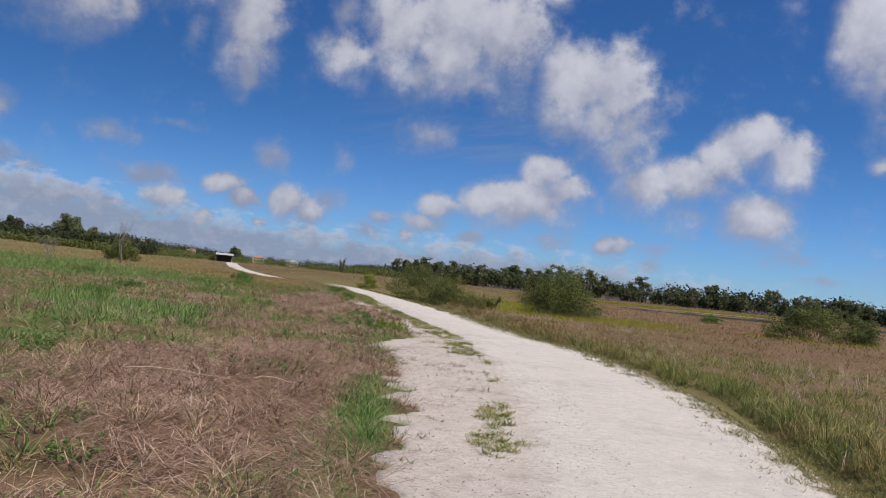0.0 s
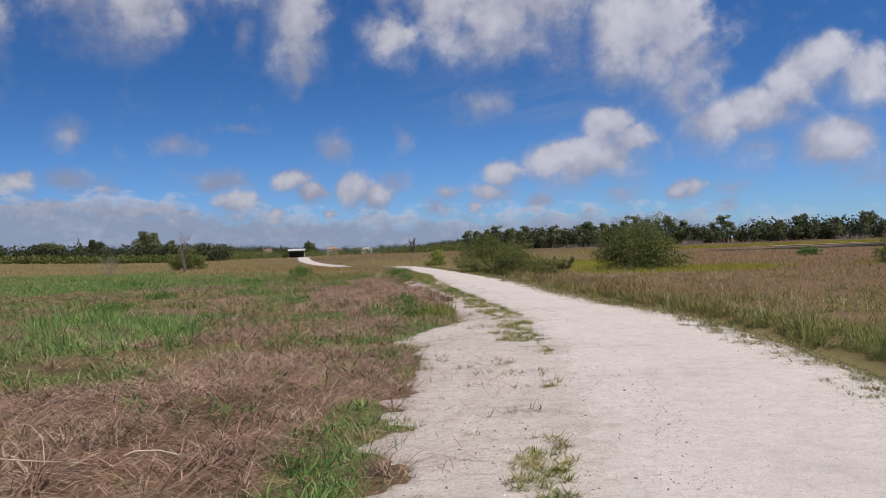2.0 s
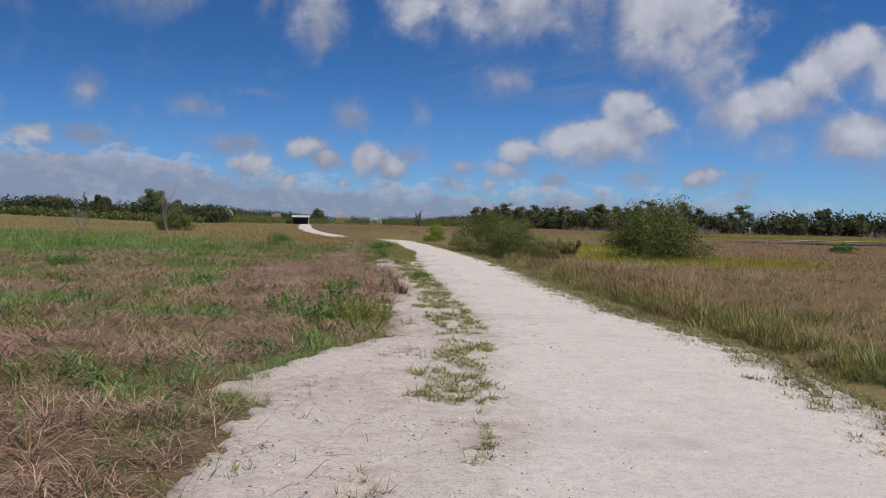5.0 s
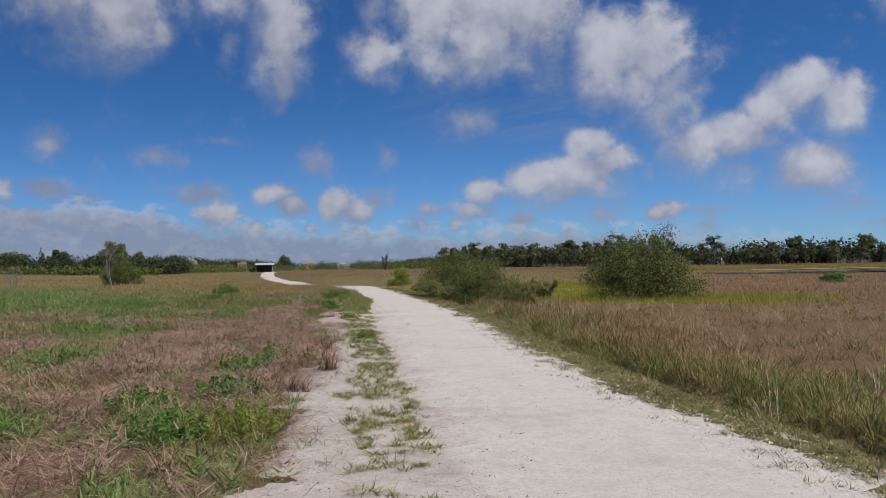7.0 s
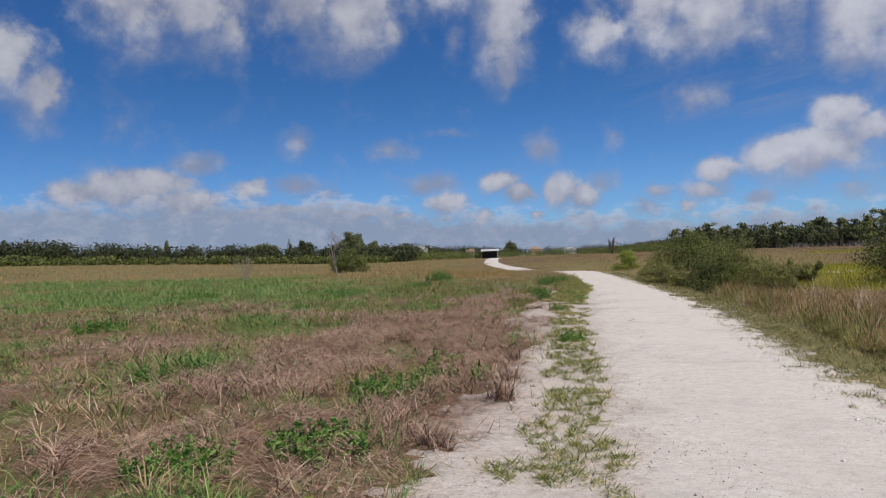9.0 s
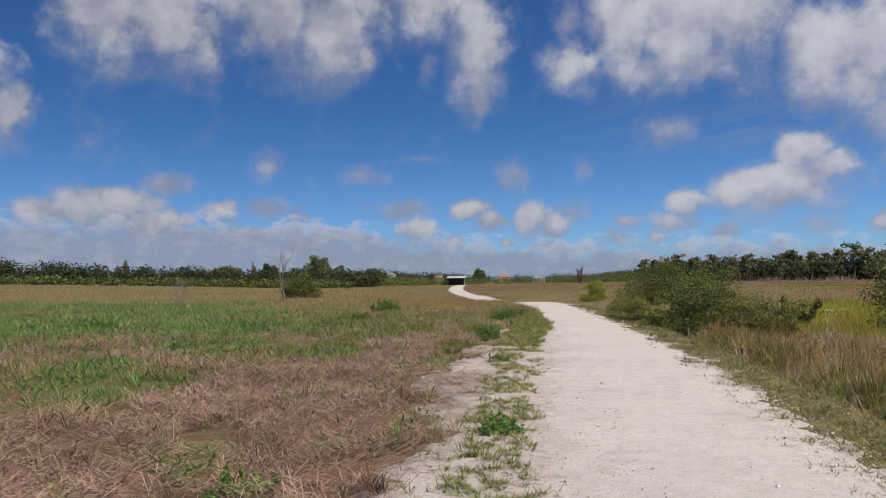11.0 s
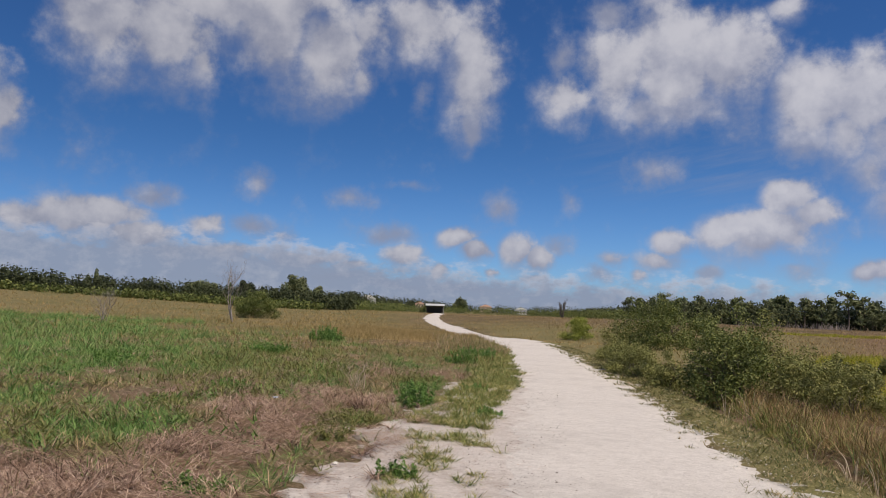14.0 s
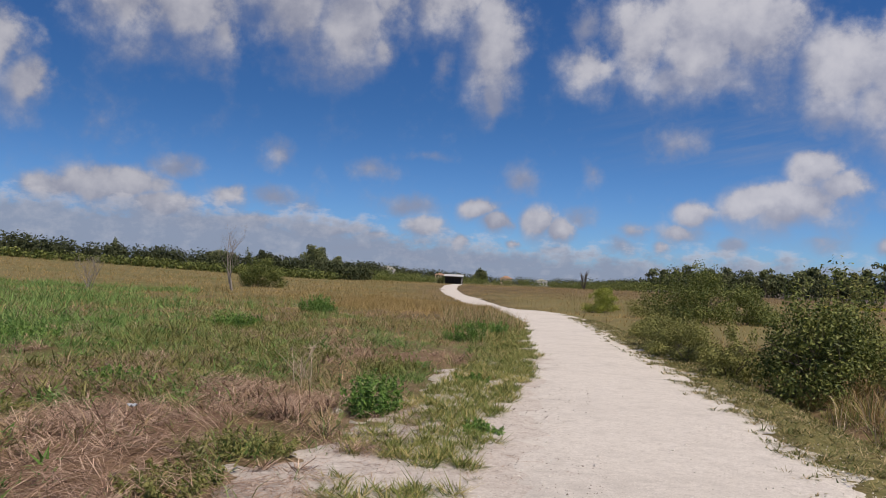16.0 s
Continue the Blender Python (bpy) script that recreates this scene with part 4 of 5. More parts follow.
for sel, name, mat, label in ((olive, "olive_thatch", RIM, "low olive growth in the nearer meadow"), (~olive, "meadow_thatch", MEADOW, "low brown thatch of old grass in the meadow")):
    n = sel.sum()
    blades(name, x[sel], y[sel], U(0.12, 0.32, n) * (1 - 0.4 * step(36, 22, y[sel])), U(0.009, 0.018, n) * (1 + off_right(x[sel], y[sel]) * 0.06), U(0.3 if mat is RIM else 0.5, 1.0, n), mat, label, 1, 0.1, 0.4)
x, y = rimwise(420, 0.8, 9.0, 4, 56, 1, lambda x, y: step(0.4, 0.6, vnoise(x, y + 21, 1.5, 2)))
x, y, a, size = tufted(x, y, 9, 0.12)
blades("seed_stalks", x, y, U(0.5, 0.85, len(x)) * size, U(0.005, 0.009, len(x)), U(0.1, 0.6, len(x)), STRAW_STALK, "pale dry seed stalks bending out of the meadow", 2, 0.0, 0.7, a)
x, y = strew(240000, -150, 24, 56, 265, lambda x, y: np.where(off_left(x, y) > 0.2, step(34, 10, off_left(x, y)), (off_right(x, y) > 0.6) * step(70, 20, off_right(x, y))) * np.minimum(1, (90 / y) ** 1.2))
blades("prairie_grass", x, y, U(0.18, 0.42, len(x)), U(0.016, 0.036, len(x)) * (1 + y * 0.005), U(0.1, 0.95, len(x)), GOLD, "olive and tan prairie grass around the far bend", 1)
x, y = strew(240000, -40, 90, 34, 200, lambda x, y: (off_right(x, y) > 10) * np.minimum(1, (70 / np.hypot(x, y)) ** 1.6) * (np.hypot((x - 29) / 20, (y - 114) / 9.5) > 1))
blades("marsh_grass", x, y, U(0.1, 0.3, len(x)), U(0.018, 0.036, len(x)) * (1 + y * 0.006), U(0.2, 0.9, len(x)), MARSH_BROWN, "brown low marsh grass spreading towards the pond", 1)
YELLOW = [(2.6, 53.5, 7.0, 5.0, 0), (-2.2, 66, 3.6, 14, 0), (17, 53, 5, 3.0, 20), (27, 136, 22, 6, -8), (5, 134, 14, 4, 0)]
x, y = strew(150000, -8, 62, 46, 146, lambda x, y: step(0.0, 0.25, inside_any(YELLOW, x, y) + (vnoise(x, y, 3) - 0.5) * 0.7) * (np.hypot((x - 29) / 20, (y - 114) / 9.5) > 1))
nx, ny = strew(50000, -10, 13, 44, 82, lambda x, y: step(0.0, 0.2, inside_any(YELLOW, x, y) + (vnoise(x, y, 2) - 0.5) * 0.6) * (off_right(x, y) > 2.5))
x, y = np.concatenate([x, nx]), np.concatenate([y, ny])
blades("yellow_marsh_grass", x, y, U(0.25, 0.45, len(x)), U(0.012, 0.024, len(x)) * (1 + np.maximum(0, y - 60) * 0.04), U(0.1, 0.5, len(x)), MARSH, "bright yellow-green marsh grass", 1)

# ---- gravel bits and litter on the path ----
def bits(name, x, y, size, mat, label):
    n = len(x)
    shape = np.array([[1, 0, 0], [-0.5, 0.8, 0], [-0.5, -0.8, 0], [0, 0, 0.7], [0, 0, -0.5]])
    turn = U(0, 6.28, n)
    c, s = np.cos(turn)[:, None], np.sin(turn)[:, None]
    v = shape[None] * (0.7 + 0.6 * rng.random((n, 5, 3))) * size[:, None, None]
    v = np.stack([v[..., 0] * c - v[..., 1] * s, v[..., 0] * s + v[..., 1] * c, v[..., 2]], -1)
    z = surface(x, y) + size * 0.15
    v = v + np.stack([x, y, z], -1)[:, None]
    f = np.array([[0, 1, 3], [1, 2, 3], [2, 0, 3], [1, 0, 4], [2, 1, 4], [0, 2, 4]])
    faces = (f[None] + (np.arange(n) * 5)[:, None, None]).reshape(-1, 3)
    return tagged(new(name, mesh_from(name, v.reshape(-1, 3), faces, mat)), label, "gravel", kind="stuff")


x, y = strew(190000, -20, 5, 3, 58, lambda x, y: np.where((off_left(x, y) < 1.2) & (off_right(x, y) < 0.7), 1, 0) * falloff(x, y, 4, 1.2)
             * (0.18 + 0.82 * np.maximum(step(0.7, 0.0, np.abs(off_right(x, y) + 0.1)), 0.5 * step(0.7, 0.0, np.abs(off_left(x, y))))))
bits("shell_gravel", x, y, rng.gamma(2.0, 0.0024, len(x)) + 0.0025, PEBBLE, "pale broken shell bits and small stones")
x, y = strew(330000, -20, 3, 3, 56, lambda x, y: np.where((off_left(x, y) < 3) & (off_right(x, y) < 0.2), 1, 0) * step(-0.9, 0.6, off_left(x, y)) * falloff(x, y, 5, 1.0) * (0.12 + 0.88 * step(21, 25, y)) * step(0.3, 0.55, vnoise(x, y, 0.6, 3)))
blades("plant_litter", x, y, U(0.02, 0.1, len(x)) * (1 + step(20, 24, y)), U(0.004, 0.009, len(x)), U(0.8, 1.0, len(x)), STRAW, "bits of dead stalk scattered on the sand", 1, 0.03, near_path=True)
x, y = rimwise(24000, -1.0, 2.6, 3, 50, -1, lambda x, y: np.maximum(sandy(x, y), 0.2) * step(0.35, 0.6, vnoise(x, y + 8, 0.5, 3)))
bits("grey_grit", x, y, rng.gamma(2.0, 0.0019, len(x)) + 0.002, GRIT, "grey crumbs of soil and stone on the sand")
x, y = rimwise(17000, -0.9, 0.2, 5, 40, 1, lambda x, y: step(-0.9, -0.3, off_right(x, y)) * step(0.2, -0.2, off_right(x, y)))
bits("edge_gravel", x, y, rng.gamma(2.0, 0.0026, len(x)) + 0.003, PEBBLE, "loose pale gravel along the path's edge")

# ---- things ----
def part(name, me, parent, label=""):
    ob = new(name, me)
    ob.parent = parent
    return tagged(ob, label)


def thing(name, x, y, label, category, group="", z=None):
    ob = new(name)
    ob.location = (x, y, float(terrain(x, y)) if z is None else z)
    return tagged(ob, label, category, group)


def tube(path, radii, sides=6):
    """Corners and triangles of a tapered tube along a list of points."""
    path = [Vector(p) for p in path]
    verts, faces = [], []
    for i, p in enumerate(path):
        d = (path[min(i + 1, len(path) - 1)] - path[max(i - 1, 0)]).normalized()
        u = d.orthogonal().normalized()
        w = d.cross(u)
        for k in range(sides):
            a = 2 * math.pi * k / sides
            verts.append(p + (u * math.cos(a) + w * math.sin(a)) * radii[i])
    for i in range(len(path) - 1):
        for k in range(sides):
            a, b = i * sides + k, i * sides + (k + 1) % sides
            faces += [(a, b, b + sides), (a, b + sides, a + sides)]
    return np.array([tuple(v) for v in verts]), np.array(faces)


def join(pieces):
    verts, faces, n = [], [], 0
    for v, f in pieces:
        verts.append(v)
        faces.append(f + n)
        n += len(v)
    return np.concatenate(verts), np.concatenate(faces)


def twist(r, start, length, rise, bend, thick, pieces, depth, spread=0.7, fork=3):
    """Branches grown from start, forking depth times."""
    p, d = Vector(start), Vector(rise).normalized()
    pts, n = [p.copy()], 4
    for i in range(n):
        d = (d + Vector((r.uniform(-1, 1), r.uniform(-1, 1), r.uniform(-0.5, 0.9))) * bend).normalized()
        p = p + d * length / n
        pts.append(p.copy())
    pieces.append(tube(pts, [thick * (1 - 0.6 * i / n) for i in range(n + 1)], 5 if depth else 4))
    if depth:
        for k in range(fork):
            s = pts[r.randint(2, n)]
            out = Vector((r.uniform(-1, 1), r.uniform(-1, 1), r.uniform(0.1, 1.0))).normalized()
            twist(r, s, length * r.uniform(0.5, 0.75), d * (1 - spread) + out * spread, bend, thick * 0.45, pieces, depth - 1, spread, fork)


def leaves(r, centres, radii, count, size, long=1.7, hollow=0.45, flat=0.35):
    """Leaves as small folded diamonds, strewn through lumps, densest near their skins."""
    centres, radii = np.array(centres, float), np.array(radii, float)
    share = (radii[:, 0] * radii[:, 1] * radii[:, 2]) ** 0.67
    which = r.choice(len(centres), count, p=share / share.sum())
    d = r.normal(size=(count, 3))
    d /= np.linalg.norm(d, axis=1)[:, None]
    rad = hollow + (1 - hollow) * r.random(count) ** 0.6 + r.normal(0, 0.09, count)
    p = centres[which] + d * radii[which] * rad[:, None]
    n = d + r.normal(0, 0.7, (count, 3)) + (0, 0, flat)
    n /= np.linalg.norm(n, axis=1)[:, None]
    a = np.cross(n, r.normal(size=(count, 3)))
    a /= np.linalg.norm(a, axis=1)[:, None] + 1e-9
    b = np.cross(n, a)
    s = size * r.uniform(0.6, 1.35, count)[:, None]
    fold = n * s * 0.12
    v = np.stack([p - a * s * long / 2, p + b * s / 2 + fold, p + a * s * long / 2, p - b * s / 2 + fold], 1)
    k = (np.arange(count) * 4)[:, None, None]
    f = (np.array([[0, 1, 2], [0, 2, 3]])[None] + k).reshape(-1, 3)
    return v.reshape(-1, 3), f


def lumps(r, wide, deep, tall, n, low=0.25):
    """Uneven lumps that fill a bush of this size."""
    cs, rs = [], []
    for i in range(n):
        a, q = r.uniform(0, 6.28), r.random() ** 0.6
        x, y = math.cos(a) * q * wide * 0.38, math.sin(a) * q * deep * 0.38
        top = tall * (1 - 0.45 * q * q) * r.uniform(0.85, 1.03)
        s = r.uniform(0.11, 0.2)
        rs.append((wide * s, deep * s, tall * s * r.uniform(0.8, 1.2)))
        cs.append((x, y, max(rs[-1][2] * 0.7, (low + (1 - low) * r.random() ** 0.5) * top - rs[-1][2])))
    return cs, rs


def bush(x, y, wide, deep, tall, label, mat=None, seed=1, count=6000, leaf=0.08, heaps=16, stems=7, group="", kind="bush", low=0.2, tops=(), fine=1.4):
    r, q = np.random.default_rng(seed), random.Random(seed)
    root = thing(kind, x, y, label, kind, group)
    for i in range(stems):
        a, pieces = q.uniform(0, 6.28), []
        twist(q, (math.cos(a) * wide * 0.08, math.sin(a) * deep * 0.08, -0.05), tall * q.uniform(0.4, 0.6), (math.cos(a) * wide / tall * 0.5, math.sin(a) * wide / tall * 0.5, 1.0), 0.22, 0.012 + tall * 0.005, pieces, 2)
        part("stem", mesh_from("stem", *join(pieces), BARK, True), root)
    cs, rs = lumps(r, wide * 1.22, deep * 1.22, tall * 1.3, heaps, low)
    for i in range(heaps // 3):
        a, reach, w = q.uniform(0, 6.28), q.uniform(0.1, 0.55), wide * q.uniform(0.05, 0.1)
        cs.append((math.cos(a) * reach * wide, math.sin(a) * reach * deep, tall * q.uniform(0.65, 1.18) * (1 - 1.3 * reach * reach)))
        rs.append((w, w, w * 1.6))
    for tx, ty, tz, tr in tops:
        cs.append((tx, ty, tz))
        rs.append((tr, tr, tr * 1.2))
    part("foliage", mesh_from("foliage", *leaves(r, cs, rs, int(count * fine), leaf * 0.58, 2.0, 0.3, 0.5), mat or LEAF), root)
    return root


# bushes right of the path
bush(0.9, 54.5, 5.0, 4.2, 2.5, "large dense olive-green bush standing in marsh grass", seed=3, count=21000, leaf=0.085, heaps=80, stems=12, low=0.08,
     tops=[(0.9, 0, 2.9, 0.55), (1.3, 0.2, 3.2, 0.4), (0.4, 0.1, 2.9, 0.45)])
bush(-6.7, 53.2, 2.1, 1.9, 1.5, "glossy dark green bush beside the path", seed=5, count=9000, leaf=0.06, heaps=44, low=0.1, tops=[(0.1, 0, 2.0, 0.28), (-0.5, 0, 1.75, 0.3), (0.6, 0.1, 1.7, 0.32)])
bush(-5.2, 52.9, 1.7, 1.5, 0.95, "grey-green shrub with bare twigs beside a darker bush", LEAF_GREY, seed=6, count=6500, leaf=0.055, heaps=26, low=0.08)
bush(-6.3, 57.2, 2.0, 1.8, 1.5, "peaked grey-green bush behind the glossy one", LEAF_GREY, seed=7, count=8000, leaf=0.06, heaps=34, low=0.06, tops=[(0.1, 0, 1.95, 0.22), (0.3, 0.1, 1.7, 0.3), (-0.4, 0, 1.6, 0.3)])
bush(-3.9, 57.5, 1.6, 1.5, 0.9, "loose grey-green bush behind the meadow grass", LEAF_GREY, seed=8, count=4500, leaf=0.08, heaps=14, low=0.1)
for i, (bx, by, w, h) in enumerate([(-8.4, 54.2, 1.3, 0.6), (-9.2, 56.4, 1.5, 0.65), (-10.3, 59.0, 1.5, 0.65), (-5.2, 55.4, 1.8, 0.9), (-6.9, 56.4, 1.8, 0.9), (-8.3, 55.6, 1.5, 0.7), (-9.7, 57.6, 1.5, 0.6), (-10.8, 60.5, 1.6, 0.6), (-4.4, 52.0, 1.3, 0.7), (-11.6, 64.0, 1.6, 0.65)]):
    bush(bx, by, w, w, h * 1.35, "low grey-green shrub along the verge", LEAF_GREY, 20 + i, 3200, 0.05, 14, 5, "shrubs along the verge", "shrub", 0.05)
bush(-12.7, 79.5, 4.2, 3.4, 2.6, "broad dark green bush near the bend", seed=11, count=10000, leaf=0.095, heaps=40, low=0.08, tops=[(0.3, 0, 2.8, 0.4), (1.0, 0, 2.5, 0.45), (-0.9, 0, 2.45, 0.45)])
bush(-10.8, 83.0, 3.6, 3.0, 2.0, "dark green bush behind another one", seed=12, count=6000, leaf=0.1, heaps=18, low=0.08)
bush(-21.8, 99.0, 2.8, 2.4, 1.6, "pale olive shrub beside the bend", LEAF_YELLOW, 13, 4500, 0.09, 16, 6, "", "shrub", 0.1)
bush(-17.0, 92.0, 3.4, 2.6, 1.2, "low grey-green shrub in tall grass", LEAF_GREY, 14, 4000, 0.09, 16, 6, "", "shrub", 0.1)
bush(16.6, 54.5, 4.6, 3.6, 2.1, "rounded green bush in the meadow", seed=15, count=9000, leaf=0.09, heaps=22, low=0.06)
bush(19.8, 56.5, 3.2, 3.0, 2.0, "green bush leaning on another in the meadow", seed=16, count=6000, leaf=0.09, heaps=16, low=0.06)
bush(13.4, 50.6, 1.0, 1.0, 0.55, "small grey-green shrub in brown grass", LEAF_GREY, 17, 1200, 0.06, 8, 4, "", "shrub", 0.1)
bush(15.2, 78.0, 2.0, 1.6, 0.75, "low green shrub near the pond", LEAF_BRIGHT, 18, 2200, 0.08, 10, 4, "", "shrub", 0.1)
bush(19.4, 71.0, 1.6, 1.3, 0.7, "low yellowish shrub in brown marsh grass", LEAF_YELLOW, 19, 1800, 0.07, 10, 4, "", "shrub", 0.1)

# bushes and dead trees in the left field
bush(-57.5, 104.0, 4.0, 3.6, 2.4, "round green bush in the golden field", LEAF, 31, 8000, 0.13, 22, 9, "", "bush", 0.1, [(-2.2, 0, 1.3, 0.8)])


def bare_tree(x, y, tall, thick, label, mat, seed, kind="dead_tree", depth=4, bend=0.16, spread=0.5, trunks=1):
    q = random.Random(seed)
    root = thing(kind, x, y, label, "dead tree" if kind == "dead_tree" else "twig")
    for i in range(trunks):
        pieces = []
        twist(q, (q.uniform(-0.25, 0.25) * (trunks > 1), 0, -0.1), tall * 0.62, (q.uniform(-0.5, 0.5) * (trunks > 1), q.uniform(-0.2, 0.2), 1.0), bend, thick, pieces, depth, spread, 3)
        part("trunk", mesh_from("trunk", *join(pieces), mat, True), root)
    return root


bare_tree(-49.6, 90.1, 4.0, 0.085, "leafless grey dead tree beside a bush", TWIG, 41, depth=5, spread=0.5, trunks=2)
bare_tree(-50.3, 76.6, 1.9, 0.035, "pale leafless shrub in the golden field", TWIG, 42, trunks=7, spread=0.6)
bare_tree(-57.0, 221.6, 3.6, 0.16, "dark bare snag in front of far woods", BARK, 43, trunks=5, spread=0.25)
bare_tree(-13.4, 47.8, 0.72, 0.013, "dry straw-coloured weed stalk with bare twigs", STRAW_STALK, 44, "dead_weed", 3, 0.12, 0.75, 4)


# ---- weeds left of the path ----
def weed(x, y, wide, tall, mat, label, seed, leaf=0.05, count=420, lean=0.35, long=2.4):
    r, q = np.random.default_rng(seed), random.Random(seed)
    root = thing("weed", x, y, label, "weed", "weeds in the left field")
    pieces, cs, rs = [], [], []
    for i in range(max(9, int(wide * 26))):
        a, d = q.uniform(0, 6.28), q.random() ** 0.5 * wide * 0.42
        h = tall * q.uniform(0.5, 1.0) * (1 - 0.4 * d / (wide * 0.5))
        foot = Vector((math.cos(a) * d * 0.8, math.sin(a) * d * 0.8, -0.02))
        top = Vector((math.cos(a) * d + q.uniform(-lean, lean) * h, math.sin(a) * d + q.uniform(-lean, lean) * h, h))
        pieces.append(tube([foot, foot.lerp(top, 0.5) + Vector((0, 0, 0.02)), top], [0.005, 0.004, 0.002], 3))
        for t in (0.35, 0.65, 0.95):
            cs.append(foot.lerp(top, t))
            rs.append(((0.07 + leaf) * (1.25 - t), (0.07 + leaf) * (1.25 - t), tall * 0.14))
    tagged(part("stems", mesh_from("stems", *join(pieces), LEAF_BRIGHT), root), kind="stuff")
    part("leaves", mesh_from("leaves", *leaves(r, [tuple(c) for c in cs], rs, count, leaf, long, 0.1, 0.6), mat), root)
    return root


B, Yl, Gr = "bushy bright green weed growing in dry grass", "yellowish feathery weed beside bare sand", "grey-green low weed spreading over straw"
SPOTS = [(-4.9, 22.9, 0.8, 0.42, 0, 0.05), (-4.3, 23.3, 0.95, 0.48, 1, 0.022), (-6.7, 29.7, 0.6, 0.2, 0, 0.06), (-6.2, 33.8, 0.5, 0.25, 0, 0.05), (-5.6, 25.7, 0.9, 0.34, 0, 0.06),
         (-6.5, 28.1, 0.8, 0.32, 0, 0.06), (-7.1, 30.8, 0.5, 0.25, 0, 0.06), (-6.4, 25.0, 0.8, 0.3, 0, 0.05), (-9.9, 28.0, 0.5, 0.4, 0, 0.06), (-18.6, 34.6, 1.4, 0.4, 0, 0.07)]
SPOTS2 = [(-9.9, 35.7, 0.9, 0.18, 0, 0.06), (-8.9, 40.8, 0.35, 0.25, 0, 0.05), (-11.9, 47.3, 0.7, 0.42, 0, 0.05), (-10.8, 42.7, 0.9, 0.2, 2, 0.025), (-10.1, 39.3, 0.5, 0.2, 0, 0.05),
          (-18.0, 42.0, 0.8, 0.35, 0, 0.06), (-14.6, 43.9, 1.0, 0.2, 2, 0.03), (-11.35, 46.3, 0.5, 0.62, 0, 0.055), (-11.2, 43.8, 0.95, 0.24, 2, 0.035), (-13.2, 50.3, 1.2, 0.28, 2, 0.03)]
SPOTS3 = [(-15.4, 50.6, 1.8, 0.35, 2, 0.03), (-16.3, 61.5, 1.6, 0.5, 0, 0.06), (-15.2, 57.6, 1.0, 0.45, 0, 0.06), (-26.2, 67.2, 1.4, 0.95, 0, 0.08), (-25.2, 66.2, 0.9, 0.7, 0, 0.08),
          (-21.9, 50.0, 1.5, 0.5, 0, 0.07), (-15.4, 46.5, 0.9, 0.3, 0, 0.05), (-11.6, 49.8, 0.5, 0.2, 0, 0.03), (-9.9, 46.0, 0.4, 0.18, 0, 0.03), (-4.6, 20.0, 0.7, 0.25, 0, 0.05),
          (-3.6, 6.0, 0.4, 0.14, 0, 0.04), (-7.6, 11.6, 0.6, 0.3, 0, 0.05), (-22.0, 57.0, 1.6, 0.5, 0, 0.07), (-30.0, 50.0, 1.8, 0.6, 0, 0.08), (-16.0, 27.5, 1.0, 0.5, 0, 0.06)]
for i, (wx, wy, w, h, k, lf) in enumerate(SPOTS + SPOTS2 + SPOTS3):
    weed(wx, wy, w * 1.35, h * 1.0, (LEAF_BRIGHT, LEAF_YELLOW, LEAF_GREY)[k], (B, Yl, Gr)[k], 60 + i, max(lf * 0.4, 0.016) * (0.5 if k == 1 else 1), int(600 + 6000 * w * h * (0.05 / lf) ** 1.1), 0.35, 6.0 if k == 1 else 2.4)


# fallen sticks, withered clumps, stones, a scrap of litter
def stick(x, y, length, turn, seed):
    q = random.Random(seed)
    pts = [(math.cos(turn) * length * t + q.uniform(-0.02, 0.02), math.sin(turn) * length * t + q.uniform(-0.02, 0.02), 0.22 + 0.03 * math.sin(t * 5)) for t in (0, 0.25, 0.5, 0.75, 1)]
    ob = new("fallen_stick", mesh_from("fallen_stick", *tube(pts, [0.008, 0.008, 0.007, 0.006, 0.003], 6), STRAW_STALK, True))
    ob.location = (x, y, float(terrain(x, y)))
    return tagged(ob, "pale dry stick lying on matted straw", "stick")


stick(-4.9, 9.15, 1.3, 0.2, 1)
stick(-3.4, 9.5, 0.5, 0.4, 2)


def dead_tussock(x, y, wide, tall, seed):
    """A withered clump: broad dead blades bent outwards from one foot."""
    r = np.random.default_rng(seed)
    n = 150
    a, t = r.uniform(0, 6.28, n), np.linspace(0, 1, 4)
    tilt = r.uniform(0.45, 1.35, n)[:, None] * (0.6 + 0.7 * t)
    size = tall * r.uniform(0.5, 1.1, n)[:, None] * t
    foot = r.normal(0, wide * 0.16, (n, 2))
    mid = np.stack([foot[:, :1] + np.cos(a)[:, None] * np.sin(tilt) * size, foot[:, 1:] + np.sin(a)[:, None] * np.sin(tilt) * size, np.maximum(np.cos(tilt) * size, 0.004)], -1)
    side = np.stack([-np.sin(a), np.cos(a), 0 * a], -1)[:, None] * (0.006 * (1.05 - t))[None, :, None]
    v = np.concatenate([mid - side, mid + side], 1)
    f = np.array([[k, k + 4, k + 5, k + 1] for k in range(3)])
    ob = new("dead_tussock", mesh_from("dead_tussock", v.reshape(-1, 3), (f[None] + (np.arange(n) * 8)[:, None, None]).reshape(-1, 4), STRAW))
    ob.location = (x, y, float(surface(np.array(x), np.array(y))))
    return tagged(ob, "withered pale brown grass clump bent over bare sand", "grass clump", "withered clumps")


for i, (tx, ty, w, h) in enumerate([(-5.09, 28.2, 0.4, 0.42), (-4.93, 26.3, 0.4, 0.36), (-5.6, 29.6, 0.35, 0.34), (-11.95, 45.5, 0.4, 0.5), (-4.3, 21.9, 0.3, 0.3), (-9.5, 35.2, 0.4, 0.36), (-6.2, 31.2, 0.3, 0.3)]):
    dead_tussock(tx, ty, w, h, 400 + i)


